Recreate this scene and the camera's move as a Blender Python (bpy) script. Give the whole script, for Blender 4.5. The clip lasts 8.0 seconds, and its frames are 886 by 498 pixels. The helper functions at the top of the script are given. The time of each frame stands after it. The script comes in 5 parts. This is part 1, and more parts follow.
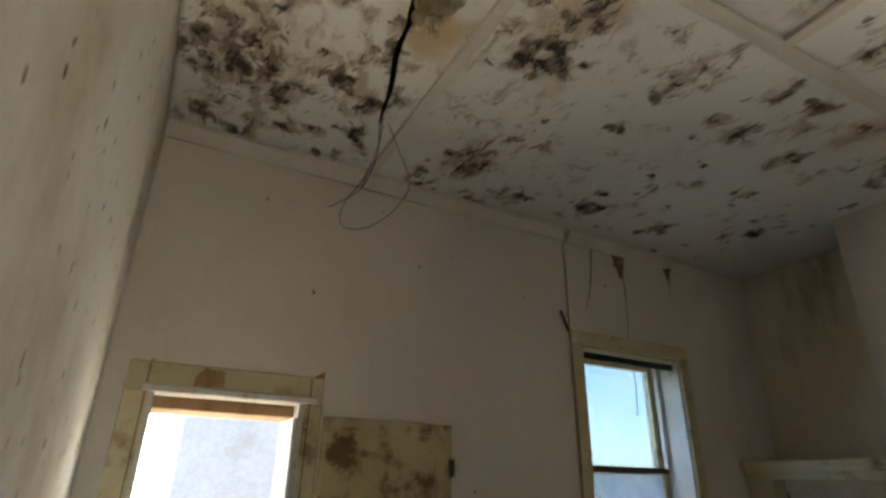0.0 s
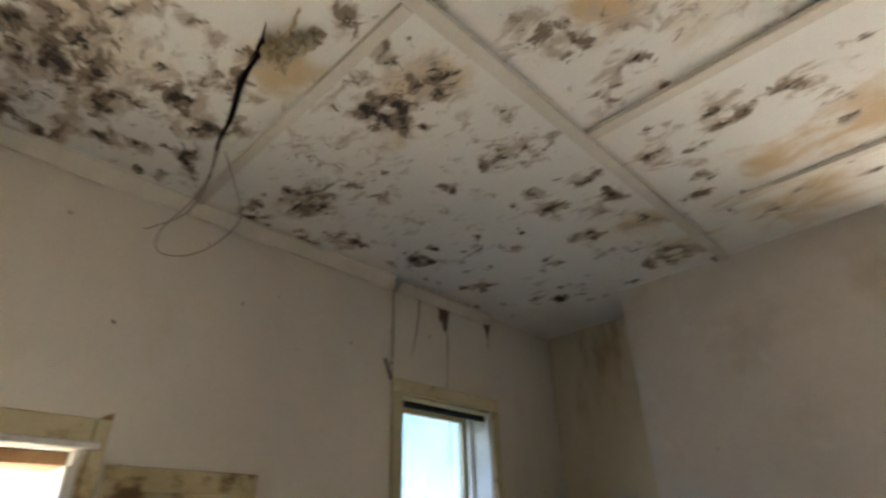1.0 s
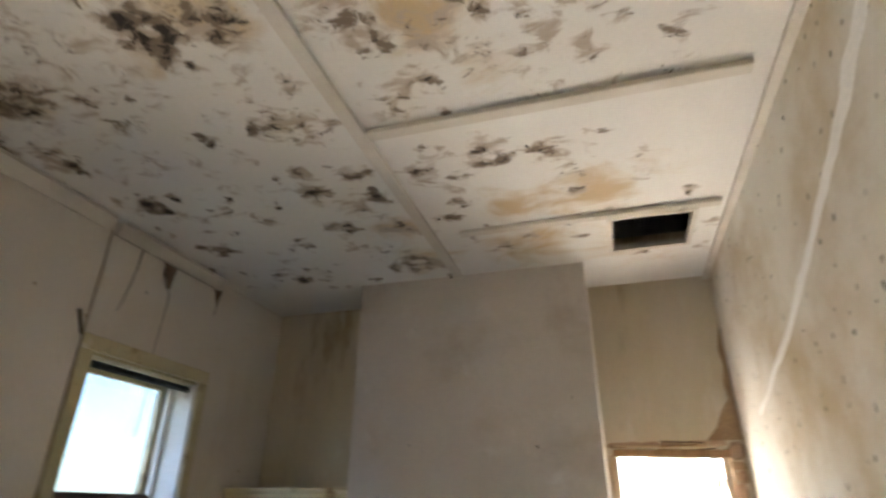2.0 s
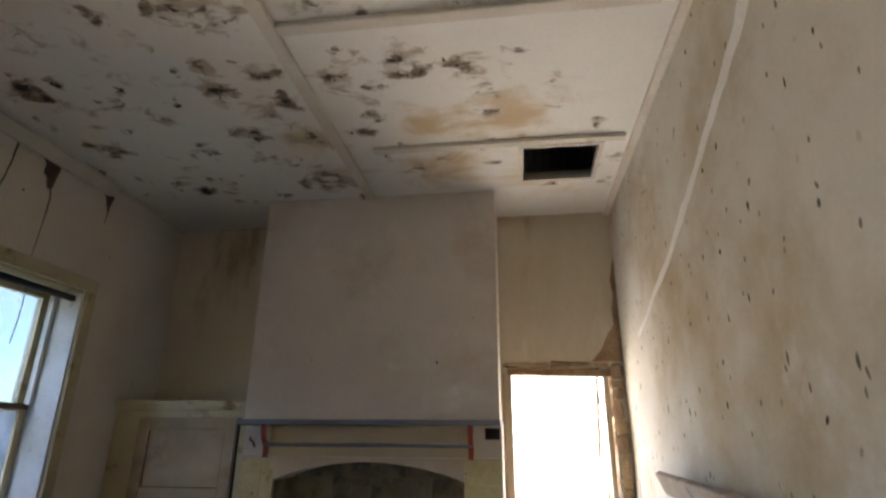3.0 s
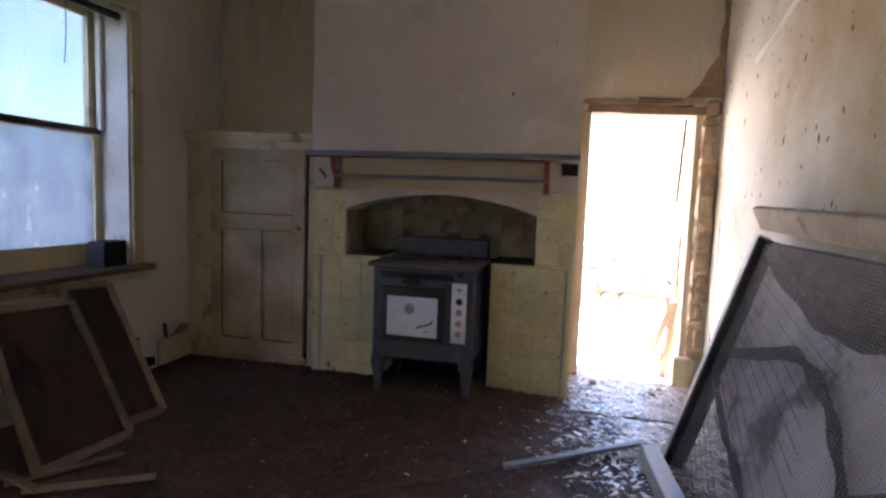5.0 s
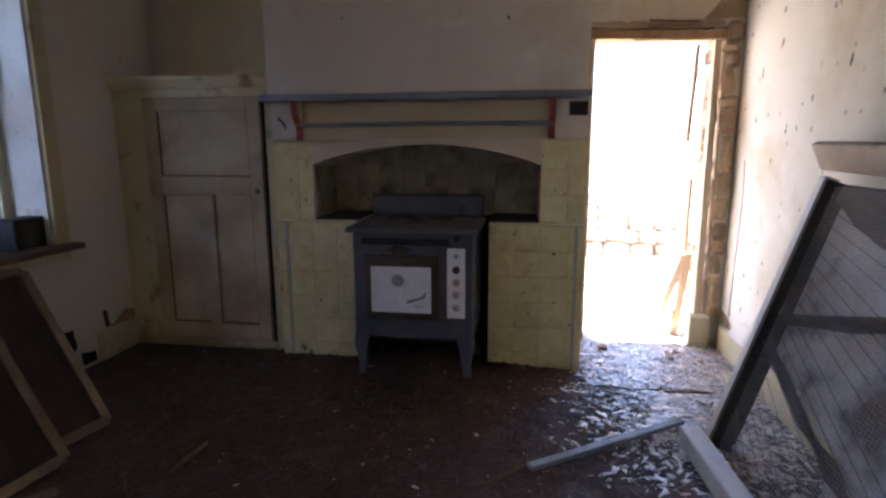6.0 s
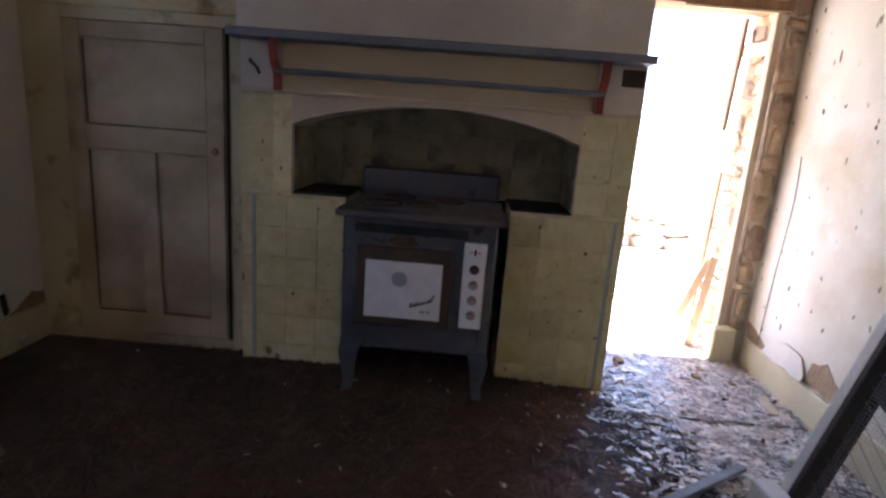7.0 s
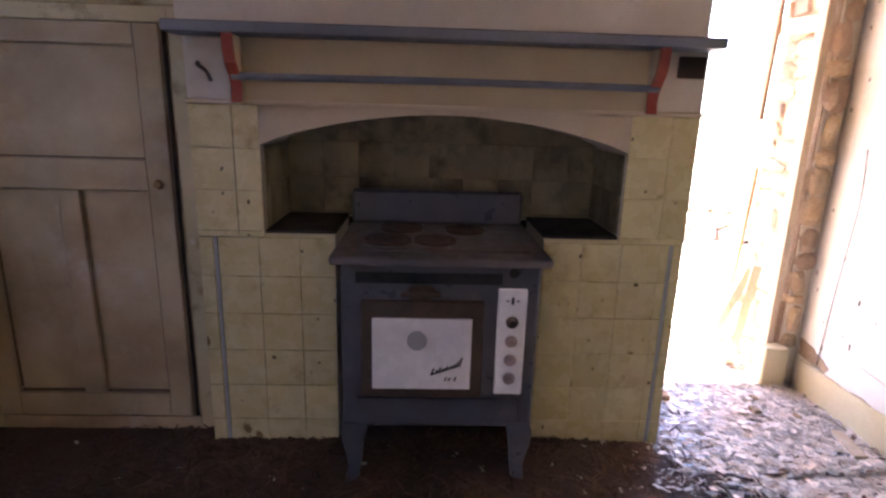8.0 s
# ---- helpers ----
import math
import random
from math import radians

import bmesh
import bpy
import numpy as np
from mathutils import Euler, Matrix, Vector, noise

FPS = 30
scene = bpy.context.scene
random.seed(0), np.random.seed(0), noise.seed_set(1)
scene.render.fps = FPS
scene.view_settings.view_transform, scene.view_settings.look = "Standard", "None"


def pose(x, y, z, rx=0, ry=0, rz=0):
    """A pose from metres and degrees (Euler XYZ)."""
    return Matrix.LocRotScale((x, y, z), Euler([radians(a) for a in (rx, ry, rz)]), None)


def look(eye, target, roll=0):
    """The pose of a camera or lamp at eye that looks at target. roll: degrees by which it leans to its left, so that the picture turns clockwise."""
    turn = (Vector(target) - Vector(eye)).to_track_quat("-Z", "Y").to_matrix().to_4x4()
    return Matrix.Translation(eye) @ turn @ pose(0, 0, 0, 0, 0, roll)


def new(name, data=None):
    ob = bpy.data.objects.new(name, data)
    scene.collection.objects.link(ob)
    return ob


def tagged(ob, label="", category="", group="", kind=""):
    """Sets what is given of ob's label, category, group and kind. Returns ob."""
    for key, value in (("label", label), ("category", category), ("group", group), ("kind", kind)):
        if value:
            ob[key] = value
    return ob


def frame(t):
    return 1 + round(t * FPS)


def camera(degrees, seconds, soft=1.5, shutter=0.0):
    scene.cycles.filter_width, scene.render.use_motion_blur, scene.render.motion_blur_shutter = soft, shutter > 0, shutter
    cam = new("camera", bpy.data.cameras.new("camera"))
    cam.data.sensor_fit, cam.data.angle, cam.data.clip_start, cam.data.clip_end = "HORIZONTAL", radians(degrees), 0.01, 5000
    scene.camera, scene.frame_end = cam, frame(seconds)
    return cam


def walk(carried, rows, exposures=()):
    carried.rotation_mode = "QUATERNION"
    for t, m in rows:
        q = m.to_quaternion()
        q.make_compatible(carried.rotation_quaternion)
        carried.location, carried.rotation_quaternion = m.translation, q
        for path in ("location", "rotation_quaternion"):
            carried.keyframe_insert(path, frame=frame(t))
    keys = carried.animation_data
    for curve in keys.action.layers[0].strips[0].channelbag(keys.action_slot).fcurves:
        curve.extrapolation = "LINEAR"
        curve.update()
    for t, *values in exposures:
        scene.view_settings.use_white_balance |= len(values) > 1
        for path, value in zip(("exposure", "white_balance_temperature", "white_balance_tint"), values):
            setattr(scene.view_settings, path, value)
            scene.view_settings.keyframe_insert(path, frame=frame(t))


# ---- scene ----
cam = camera(78.0, 8.0, soft=2.4, shutter=0.4)
PATH = [
    (0, (0.455, 0.144, 1.557), (1.300, 1.774, 2.350), 1.22),
    (0.5, (0.483, 0.141, 1.534), (1.490, 1.607, 2.450), -1.29),
    (1, (0.478, 0.087, 1.500), (1.737, 1.309, 2.461), -1.47),
    (1.5, (0.434, 0.119, 1.527), (1.990, 0.956, 2.464), -1.49),
    (2, (0.523, 0.041, 1.624), (2.252, 0.561, 2.484), 0.43),
    (2.2, (0.531, 0.027, 1.617), (2.301, 0.426, 2.458), 1.63),
    (3.3, (0.622, -0.026, 1.448), (2.513, 0.229, 2.047), 0.32),
    (3.5, (0.649, -0.029, 1.429), (2.555, 0.291, 1.944), -0.16),
    (4, (0.749, 0.024, 1.383), (2.679, 0.470, 1.659), 0.49),
    (4.5, (0.825, 0.063, 1.351), (2.764, 0.556, 1.367), 0.59),
    (5, (0.880, 0.172, 1.319), (2.824, 0.606, 1.137), 2.15),
    (5.2, (0.952, 0.224, 1.323), (2.904, 0.612, 1.128), 0.80),
    (6.3, (1.545, 0.543, 1.311), (3.479, 0.807, 0.874), 1.45),
    (6.5, (1.652, 0.620, 1.311), (3.583, 0.849, 0.843), 3.68),
    (7, (1.947, 0.867, 1.285), (3.894, 0.936, 0.835), 4.35),
    (7.5, (2.215, 1.048, 1.298), (4.170, 0.998, 0.881), 1.58),
    (8, (2.514, 1.116, 1.363), (4.452, 1.040, 0.872), 1.66),
]
EXPOSURES = [(0.0, 4.29, 6250, 5), (0.5, 4.70, 6150, 7), (1.0, 4.92, 6150, 8), (2.0, 5.05, 6200, 11), (3.5, 4.25, 6150, 15), (4.5, 4.40, 6100, 21), (5.0, 4.52, 6050, 21), (6.5, 4.20, 5900, 21), (7.0, 4.27, 5950, 24), (7.5, 4.42, 6120, 29), (8.0, 4.92, 6500, 36)]
walk(cam, [(t, look(eye, target, roll)) for t, eye, target, roll in PATH], EXPOSURES)

# ---- world and sun ----
SUN_ELEVATION, SUN_AZIMUTH = radians(75), radians(14)   # azimuth from +x towards +y
world = bpy.data.worlds.new("sky")
scene.world = world
world.use_nodes = True
wn = world.node_tree.nodes
sky = wn.new("ShaderNodeTexSky")
sky.sky_type = "NISHITA"
sky.sun_disc = False
sky.sun_elevation = SUN_ELEVATION
sky.sun_rotation = SUN_AZIMUTH - radians(90)
wn["Background"].inputs["Strength"].default_value = 0.12
world.node_tree.links.new(sky.outputs["Color"], wn["Background"].inputs["Color"])
sun = new("sun", bpy.data.lights.new("sun", "SUN"))
sun.data.energy, sun.data.angle, sun.data.color = 5.0, radians(0.6), (1.0, 0.95, 0.88)
toward = Vector((math.cos(SUN_ELEVATION) * math.cos(SUN_AZIMUTH), math.cos(SUN_ELEVATION) * math.sin(SUN_AZIMUTH), math.sin(SUN_ELEVATION)))
sun.matrix_world = look(toward * 30, (0, 0, 0))

# ---- materials ----
def surface(name, c1, c2, scale=3.0, rough=0.85, metal=0.0, fine=60.0, bump=0.2, stain=None, stain2=None, specks=None, specks2=None, vary=0.0, spec=0.4, wide_bump=0.0, squash=(1, 1, 1), upright=False, island=0.0):
    """A worn surface: two tones, fine grain, stains (colour, scale, low, high), specks (colour, scale, size, stretch)."""
    m = bpy.data.materials.new(name)
    m.use_nodes = True
    nt = m.node_tree
    n, link = nt.nodes, nt.links.new
    bsdf = n["Principled BSDF"]
    bsdf.inputs["Metallic"].default_value = metal
    bsdf.inputs["Specular IOR Level"].default_value = spec
    tc = n.new("ShaderNodeTexCoord")
    mp = n.new("ShaderNodeMapping")
    mp.inputs["Scale"].default_value = squash
    link(tc.outputs["Object"], mp.inputs["Vector"])
    where = mp.outputs["Vector"]
    if vary:
        own = n.new("ShaderNodeObjectInfo")
        far = n.new("ShaderNodeVectorMath")
        far.operation = "MULTIPLY_ADD"
        far.inputs[1].default_value = (37.0, 23.0, 51.0)
        link(own.outputs["Random"], far.inputs[0])
        link(where, far.inputs[2])
        where = far.outputs["Vector"]

    def noise_at(s, detail=4.0, rgh=0.55, seed=0.0, at=None):
        k = n.new("ShaderNodeTexNoise")
        k.noise_dimensions = "4D"
        k.inputs["Scale"].default_value, k.inputs["Detail"].default_value = s, detail
        k.inputs["Roughness"].default_value, k.inputs["W"].default_value = rgh, seed
        link(at or where, k.inputs["Vector"])
        return k.outputs["Fac"]

    def ranged(value, lo, hi, a=0.0, b=1.0):
        k = n.new("ShaderNodeMapRange")
        k.interpolation_type = "SMOOTHSTEP"
        for key, v in (("From Min", lo), ("From Max", hi), ("To Min", a), ("To Max", b)):
            k.inputs[key].default_value = v
        link(value, k.inputs["Value"])
        return k.outputs["Result"]

    def mixed(fac, a, b, how="MIX"):
        k = n.new("ShaderNodeMix")
        k.data_type, k.blend_type = "RGBA", how
        for slot, v in ((0, fac), (6, a), (7, b)):
            if hasattr(v, "links"):
                link(v, k.inputs[slot])
            elif slot == 0:
                k.inputs[0].default_value = v
            else:
                k.inputs[slot].default_value = (*v, 1)
        return k.outputs[2]

    colour = mixed(ranged(noise_at(scale), 0.3, 0.7), c1, c2)
    grain = noise_at(fine, 3.0, 0.6, 3.0)
    colour = mixed(min(0.4, 0.7 * bump), colour, mixed(ranged(grain, 0.25, 0.75), (0.4, 0.4, 0.4), (1.4, 1.4, 1.4)), "MULTIPLY") if bump > 0.05 else colour
    for seed, some in ((7.0, stain), (13.0, stain2)):
        if some:
            colour = mixed(ranged(noise_at(some[1], 6.0, 0.62, seed), some[2], some[3]), colour, some[0])
    for seed, some in ((1.0, specks), (5.0, specks2)):
        if some:
            turn = n.new("ShaderNodeMapping")
            turn.inputs["Scale"].default_value = some[3]
            turn.inputs["Location"].default_value = (seed, seed * 2, seed * 3)
            if upright:                      # flecks lie in the wall's own plane: along it, and up
                xyz, along, flat = n.new("ShaderNodeSeparateXYZ"), n.new("ShaderNodeMath"), n.new("ShaderNodeCombineXYZ")
                link(tc.outputs["Object"], xyz.inputs[0])
                link(xyz.outputs[0], along.inputs[0])
                link(xyz.outputs[1], along.inputs[1])
                link(along.outputs[0], flat.inputs[0])
                link(xyz.outputs[2], flat.inputs[1])
                link(flat.outputs[0], turn.inputs["Vector"])
            else:
                link(where, turn.inputs["Vector"])
            wob = n.new("ShaderNodeVectorMath")
            wob.operation = "MULTIPLY_ADD"
            fuzz = n.new("ShaderNodeTexNoise")
            fuzz.inputs["Scale"].default_value = some[1] * 1.8
            link(turn.outputs["Vector"], fuzz.inputs["Vector"])
            wob.inputs[1].default_value = (0.35 / some[1],) * 3
            link(fuzz.outputs["Color"], wob.inputs[0])
            link(turn.outputs["Vector"], wob.inputs[2])
            v = n.new("ShaderNodeTexVoronoi")
            v.voronoi_dimensions = "2D" if upright else "3D"
            v.inputs["Scale"].default_value = some[1]
            link(wob.outputs["Vector"], v.inputs["Vector"])
            near = ranged(v.outputs["Distance"], some[2] * 0.45, some[2], 1.0, 0.0)
            split = n.new("ShaderNodeSeparateColor")
            link(v.outputs["Color"], split.inputs["Color"])
            keep = ranged(split.outputs[0], 0.3, 0.7)
            both = n.new("ShaderNodeMath")
            both.operation = "MULTIPLY"
            link(near, both.inputs[0])
            link(keep, both.inputs[1])
            colour = mixed(both.outputs[0], colour, some[0])
    if island:                           # every loose flake has its own tone
        own_tone, tone = n.new("ShaderNodeNewGeometry"), n.new("ShaderNodeHueSaturation")
        link(ranged(own_tone.outputs["Random Per Island"], 0.0, 1.0, 1 - island, 1 + island), tone.inputs["Value"])
        link(colour, tone.inputs["Color"])
        colour = tone.outputs["Color"]
    if vary:
        info = n.new("ShaderNodeObjectInfo")
        hsv = n.new("ShaderNodeHueSaturation")
        link(ranged(info.outputs["Random"], 0.0, 1.0, 1 - vary, 1 + vary), hsv.inputs["Value"])
        link(colour, hsv.inputs["Color"])
        colour = hsv.outputs["Color"]
    link(colour, bsdf.inputs["Base Color"])
    link(ranged(noise_at(scale * 4, 3.0, 0.5, 9.0), 0.3, 0.7, max(rough - 0.12, 0.02), min(rough + 0.1, 1)), bsdf.inputs["Roughness"])
    if bump:
        b = n.new("ShaderNodeBump")
        b.inputs["Strength"].default_value, b.inputs["Distance"].default_value = bump, 0.01
        link(grain, b.inputs["Height"])
        if wide_bump:
            w = n.new("ShaderNodeBump")
            w.inputs["Strength"].default_value, w.inputs["Distance"].default_value = wide_bump, 0.05
            link(noise_at(2.6, 2.0, 0.5, 21.0), w.inputs["Height"])
            link(w.outputs["Normal"], b.inputs["Normal"])
        link(b.outputs["Normal"], bsdf.inputs["Normal"])
    return m


FLECK = (0.045, 0.035, 0.025)
MAT_WALL = surface("cream_plaster", (0.66, 0.61, 0.53), (0.60, 0.54, 0.46), 0.9, 0.9, fine=45, bump=0.06, wide_bump=0.25,
                   stain=((0.48, 0.41, 0.30), 1.3, 0.54, 0.80), stain2=((0.38, 0.29, 0.19), 2.2, 0.66, 0.80), squash=(1, 1, 0.55), upright=True, specks=(FLECK, 1.3, 0.014, (1, 0.8, 1)), specks2=((0.36, 0.28, 0.19), 2.3, 0.03, (1, 0.7, 1)))
MAT_WALL_SPOT = surface("spotted_plaster", (0.70, 0.67, 0.61), (0.63, 0.59, 0.50), 0.8, 0.9, fine=45, bump=0.06, wide_bump=0.3,
                        stain=((0.44, 0.345, 0.20), 1.0, 0.42, 0.70), stain2=((0.74, 0.72, 0.68), 1.5, 0.58, 0.75), upright=True, specks=(FLECK, 5.6, 0.06, (1, 0.5, 1)), specks2=((0.20, 0.165, 0.12), 8.0, 0.075, (1, 0.6, 1)))
MAT_BREAST = surface("breast_plaster", (0.63, 0.57, 0.50), (0.57, 0.51, 0.44), 1.4, 0.9, fine=45, bump=0.07, wide_bump=0.25,
                     stain=((0.46, 0.38, 0.29), 1.7, 0.50, 0.80), stain2=((0.70, 0.66, 0.60), 2.6, 0.55, 0.75), upright=True, specks=(FLECK, 1.6, 0.016, (1, 0.8, 1)))
MAT_ALCOVE = surface("ochre_plaster", (0.55, 0.46, 0.31), (0.60, 0.53, 0.41), 1.2, 0.9, fine=45, bump=0.08, wide_bump=0.25,
                     stain=((0.32, 0.22, 0.13), 1.4, 0.54, 0.76), stain2=((0.64, 0.58, 0.48), 2.4, 0.56, 0.72), squash=(1.6, 1.6, 0.5))
MAT_TRIM = surface("yellowed_cream_paint", (0.56, 0.49, 0.31), (0.48, 0.40, 0.24), 3.0, 0.6, fine=70, bump=0.1, vary=0.06,
                   stain=((0.22, 0.145, 0.07), 4.5, 0.55, 0.70), stain2=((0.62, 0.57, 0.47), 6.0, 0.60, 0.7))
MAT_BATTEN = surface("ceiling_batten_paint", (0.66, 0.61, 0.53), (0.58, 0.53, 0.44), 3.0, 0.75, fine=60, bump=0.1, stain=((0.22, 0.16, 0.10), 3.5, 0.62, 0.75))
MAT_CUPBOARD = surface("grimy_white_paint", (0.48, 0.385, 0.25), (0.35, 0.255, 0.145), 2.2, 0.5, fine=80, bump=0.08,
                       stain=((0.235, 0.16, 0.09), 2.6, 0.42, 0.78), stain2=((0.46, 0.39, 0.31), 3.8, 0.52, 0.74), specks=(FLECK, 5.0, 0.09, (1, 1, 0.6)))
MAT_DARKGAP = surface("dark_gap", (0.02, 0.012, 0.008), (0.03, 0.02, 0.012), 8, 0.95, fine=40)
MAT_TILE = surface("cream_glazed_tile", (0.64, 0.57, 0.32), (0.55, 0.47, 0.25), 4.0, 0.28, fine=30, bump=0.02, vary=0.035, spec=0.5,
                   stain=((0.32, 0.21, 0.09), 6.0, 0.54, 0.80), specks=((0.22, 0.14, 0.06), 9.0, 0.21, (1, 1, 0.7)), specks2=((0.11, 0.07, 0.035), 15.0, 0.14, (1, 1, 0.8)))
MAT_STRIP = surface("blue_grey_strip", (0.36, 0.38, 0.40), (0.29, 0.30, 0.31), 5.0, 0.4, fine=60, bump=0.05)
MAT_GROUT = surface("grout", (0.60, 0.53, 0.31), (0.50, 0.42, 0.24), 6.0, 0.95, fine=120, bump=0.2)
# soot in the hearth; also the painted shade along the bed rail
MAT_SOOT_SHADE = surface("soot_and_shade_black", (0.025, 0.02, 0.018), (0.05, 0.04, 0.03), 5.0, 0.95, fine=60, bump=0.3)
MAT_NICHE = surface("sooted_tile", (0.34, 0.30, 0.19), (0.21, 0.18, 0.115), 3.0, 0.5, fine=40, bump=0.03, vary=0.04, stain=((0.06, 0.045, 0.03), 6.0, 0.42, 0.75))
MAT_ENAMEL = surface("blue_grey_enamel", (0.082, 0.086, 0.102), (0.058, 0.06, 0.072), 4.0, 0.38, fine=70, bump=0.03, spec=0.5,
                     stain=((0.10, 0.055, 0.03), 5.0, 0.56, 0.74), stain2=((0.12, 0.115, 0.11), 3.0, 0.55, 0.75))
MAT_HOB = surface("rusty_hob", (0.13, 0.10, 0.09), (0.10, 0.10, 0.11), 5.0, 0.6, fine=70, bump=0.12, stain=((0.16, 0.07, 0.03), 5.0, 0.5, 0.7))
MAT_RUST = surface("rusted_steel", (0.105, 0.068, 0.045), (0.065, 0.048, 0.038), 9.0, 0.75, metal=0.2, fine=90, bump=0.2, stain=((0.16, 0.09, 0.05), 8.0, 0.58, 0.75))
MAT_WHITE_ENAMEL = surface("white_enamel", (0.80, 0.79, 0.80), (0.72, 0.71, 0.72), 6.0, 0.25, fine=60, bump=0.0, spec=0.5, stain=((0.40, 0.34, 0.30), 9.0, 0.66, 0.8))
MAT_BLACK = surface("black_iron", (0.010, 0.010, 0.011), (0.02, 0.02, 0.02), 12.0, 0.7, fine=90, bump=0.1)
MAT_PINK_KNOB = surface("faded_red_knob", (0.42, 0.31, 0.30), (0.33, 0.24, 0.23), 30.0, 0.4, fine=90, bump=0.0)
MAT_MANTEL = surface("blue_grey_paint", (0.20, 0.22, 0.26), (0.15, 0.16, 0.19), 4.0, 0.55, fine=80, bump=0.08, stain=((0.10, 0.07, 0.05), 5.0, 0.62, 0.76))
MAT_RED = surface("red_paint", (0.34, 0.065, 0.04), (0.24, 0.05, 0.035), 8.0, 0.5, fine=90, bump=0.06)
MAT_BOARD = surface("cream_board_paint", (0.56, 0.46, 0.31), (0.50, 0.40, 0.26), 2.5, 0.6, fine=70, bump=0.06, stain=((0.28, 0.18, 0.09), 3.0, 0.60, 0.8))
MAT_ARCH = surface("pinkish_cream_paint", (0.60, 0.50, 0.38), (0.54, 0.44, 0.32), 3.0, 0.65, fine=70, bump=0.08, stain=((0.30, 0.20, 0.12), 4.0, 0.62, 0.8))
MAT_WOOD = surface("weathered_timber", (0.34, 0.21, 0.11), (0.24, 0.14, 0.07), 2.0, 0.85, fine=40, bump=0.4, squash=(6, 6, 0.7), stain=((0.10, 0.055, 0.03), 2.5, 0.55, 0.75))
MAT_PALEWOOD = surface("pale_timber", (0.60, 0.48, 0.33), (0.48, 0.36, 0.23), 3.0, 0.8, fine=50, bump=0.3, squash=(5, 5, 0.8), stain=((0.20, 0.12, 0.06), 3.0, 0.6, 0.8))
MAT_DOORLEAF = surface("rotted_door_paint", (0.50, 0.42, 0.25), (0.42, 0.33, 0.18), 3.0, 0.75, fine=60, bump=0.2, stain=((0.14, 0.085, 0.035), 5.0, 0.47, 0.60))
MAT_WHITEPAINT = surface("flaking_white_paint", (0.62, 0.60, 0.57), (0.52, 0.49, 0.44), 5.0, 0.65, fine=60, bump=0.15, stain=((0.22, 0.16, 0.10), 6.0, 0.60, 0.72))
MAT_GREYWOOD = surface("grey_painted_timber", (0.30, 0.31, 0.33), (0.20, 0.20, 0.21), 6.0, 0.7, fine=60, bump=0.2, stain=((0.12, 0.08, 0.05), 5.0, 0.56, 0.7))
MAT_DUSTY = surface("dusty_brown_timber", (0.34, 0.265, 0.19), (0.24, 0.18, 0.125), 5.0, 0.85, fine=60, bump=0.2, stain=((0.12, 0.09, 0.065), 4.0, 0.55, 0.7))
MAT_SCREENFRAME = surface("screen_frame_paint", (0.25, 0.185, 0.125), (0.15, 0.105, 0.07), 6.0, 0.7, fine=60, bump=0.15)
MAT_FLYWIRE = surface("rusted_flywire", (0.085, 0.052, 0.042), (0.11, 0.07, 0.055), 5.0, 0.9, fine=220, bump=0.5)
MAT_WIRE = surface("galvanised_wire", (0.40, 0.39, 0.39), (0.25, 0.23, 0.22), 30.0, 0.55, metal=0.5, fine=200, bump=0.1)
MAT_HESSIAN = surface("dusty_grey_ticking", (0.66, 0.66, 0.69), (0.46, 0.45, 0.47), 3.5, 0.95, fine=220, bump=0.3, stain=((0.15, 0.13, 0.125), 2.6, 0.50, 0.66))
MAT_BAND = surface("dark_webbing", (0.105, 0.095, 0.10), (0.16, 0.145, 0.145), 9.0, 0.95, fine=200, bump=0.3)
MAT_BRICK = surface("red_brown_brick", (0.36, 0.235, 0.155), (0.44, 0.32, 0.22), 7.0, 0.9, fine=50, bump=0.4, vary=0.2, stain=((0.50, 0.42, 0.32), 6.0, 0.58, 0.72))
MAT_STONE = surface("ochre_rubble_stone", (0.52, 0.39, 0.25), (0.42, 0.29, 0.17), 5.0, 0.92, fine=40, bump=0.45, vary=0.22, stain=((0.20, 0.12, 0.06), 6.0, 0.58, 0.75))
MAT_RUIN = surface("bleached_rubble_stone", (0.42, 0.32, 0.225), (0.52, 0.42, 0.31), 5.0, 0.92, fine=40, bump=0.4, vary=0.15)
MAT_MORTAR = surface("crumbling_mortar", (0.40, 0.28, 0.17), (0.26, 0.17, 0.10), 6.0, 0.95, fine=50, bump=0.5)
MAT_FLOOR = surface("dirt_covered_floor", (0.072, 0.042, 0.036), (0.112, 0.068, 0.057), 2.4, 0.7, fine=55, bump=0.8, stain=((0.035, 0.025, 0.02), 1.6, 0.5, 0.7), stain2=((0.19, 0.14, 0.115), 3.4, 0.56, 0.70))
MAT_SLAB = surface("worn_threshold_slab", (0.68, 0.65, 0.62), (0.54, 0.50, 0.46), 5.0, 0.40, fine=50, bump=0.5, stain=((0.10, 0.075, 0.055), 7.0, 0.55, 0.68))
MAT_LITTER = surface("leaf_litter", (0.66, 0.58, 0.51), (0.36, 0.29, 0.23), 9.0, 0.38, fine=60, bump=0.1, island=0.55)
MAT_STRAW = surface("dry_straw", (0.155, 0.094, 0.068), (0.085, 0.052, 0.04), 9.0, 0.9, fine=60, bump=0.1, island=0.4)
MAT_CHIP = surface("plaster_chip", (0.70, 0.65, 0.58), (0.50, 0.43, 0.36), 9.0, 0.7, fine=60, bump=0.1, island=0.35)
MAT_GROUND = surface("dry_earth", (0.36, 0.31, 0.23), (0.28, 0.235, 0.17), 0.5, 0.95, fine=8, bump=0.5, stain=((0.36, 0.29, 0.20), 0.8, 0.60, 0.75))
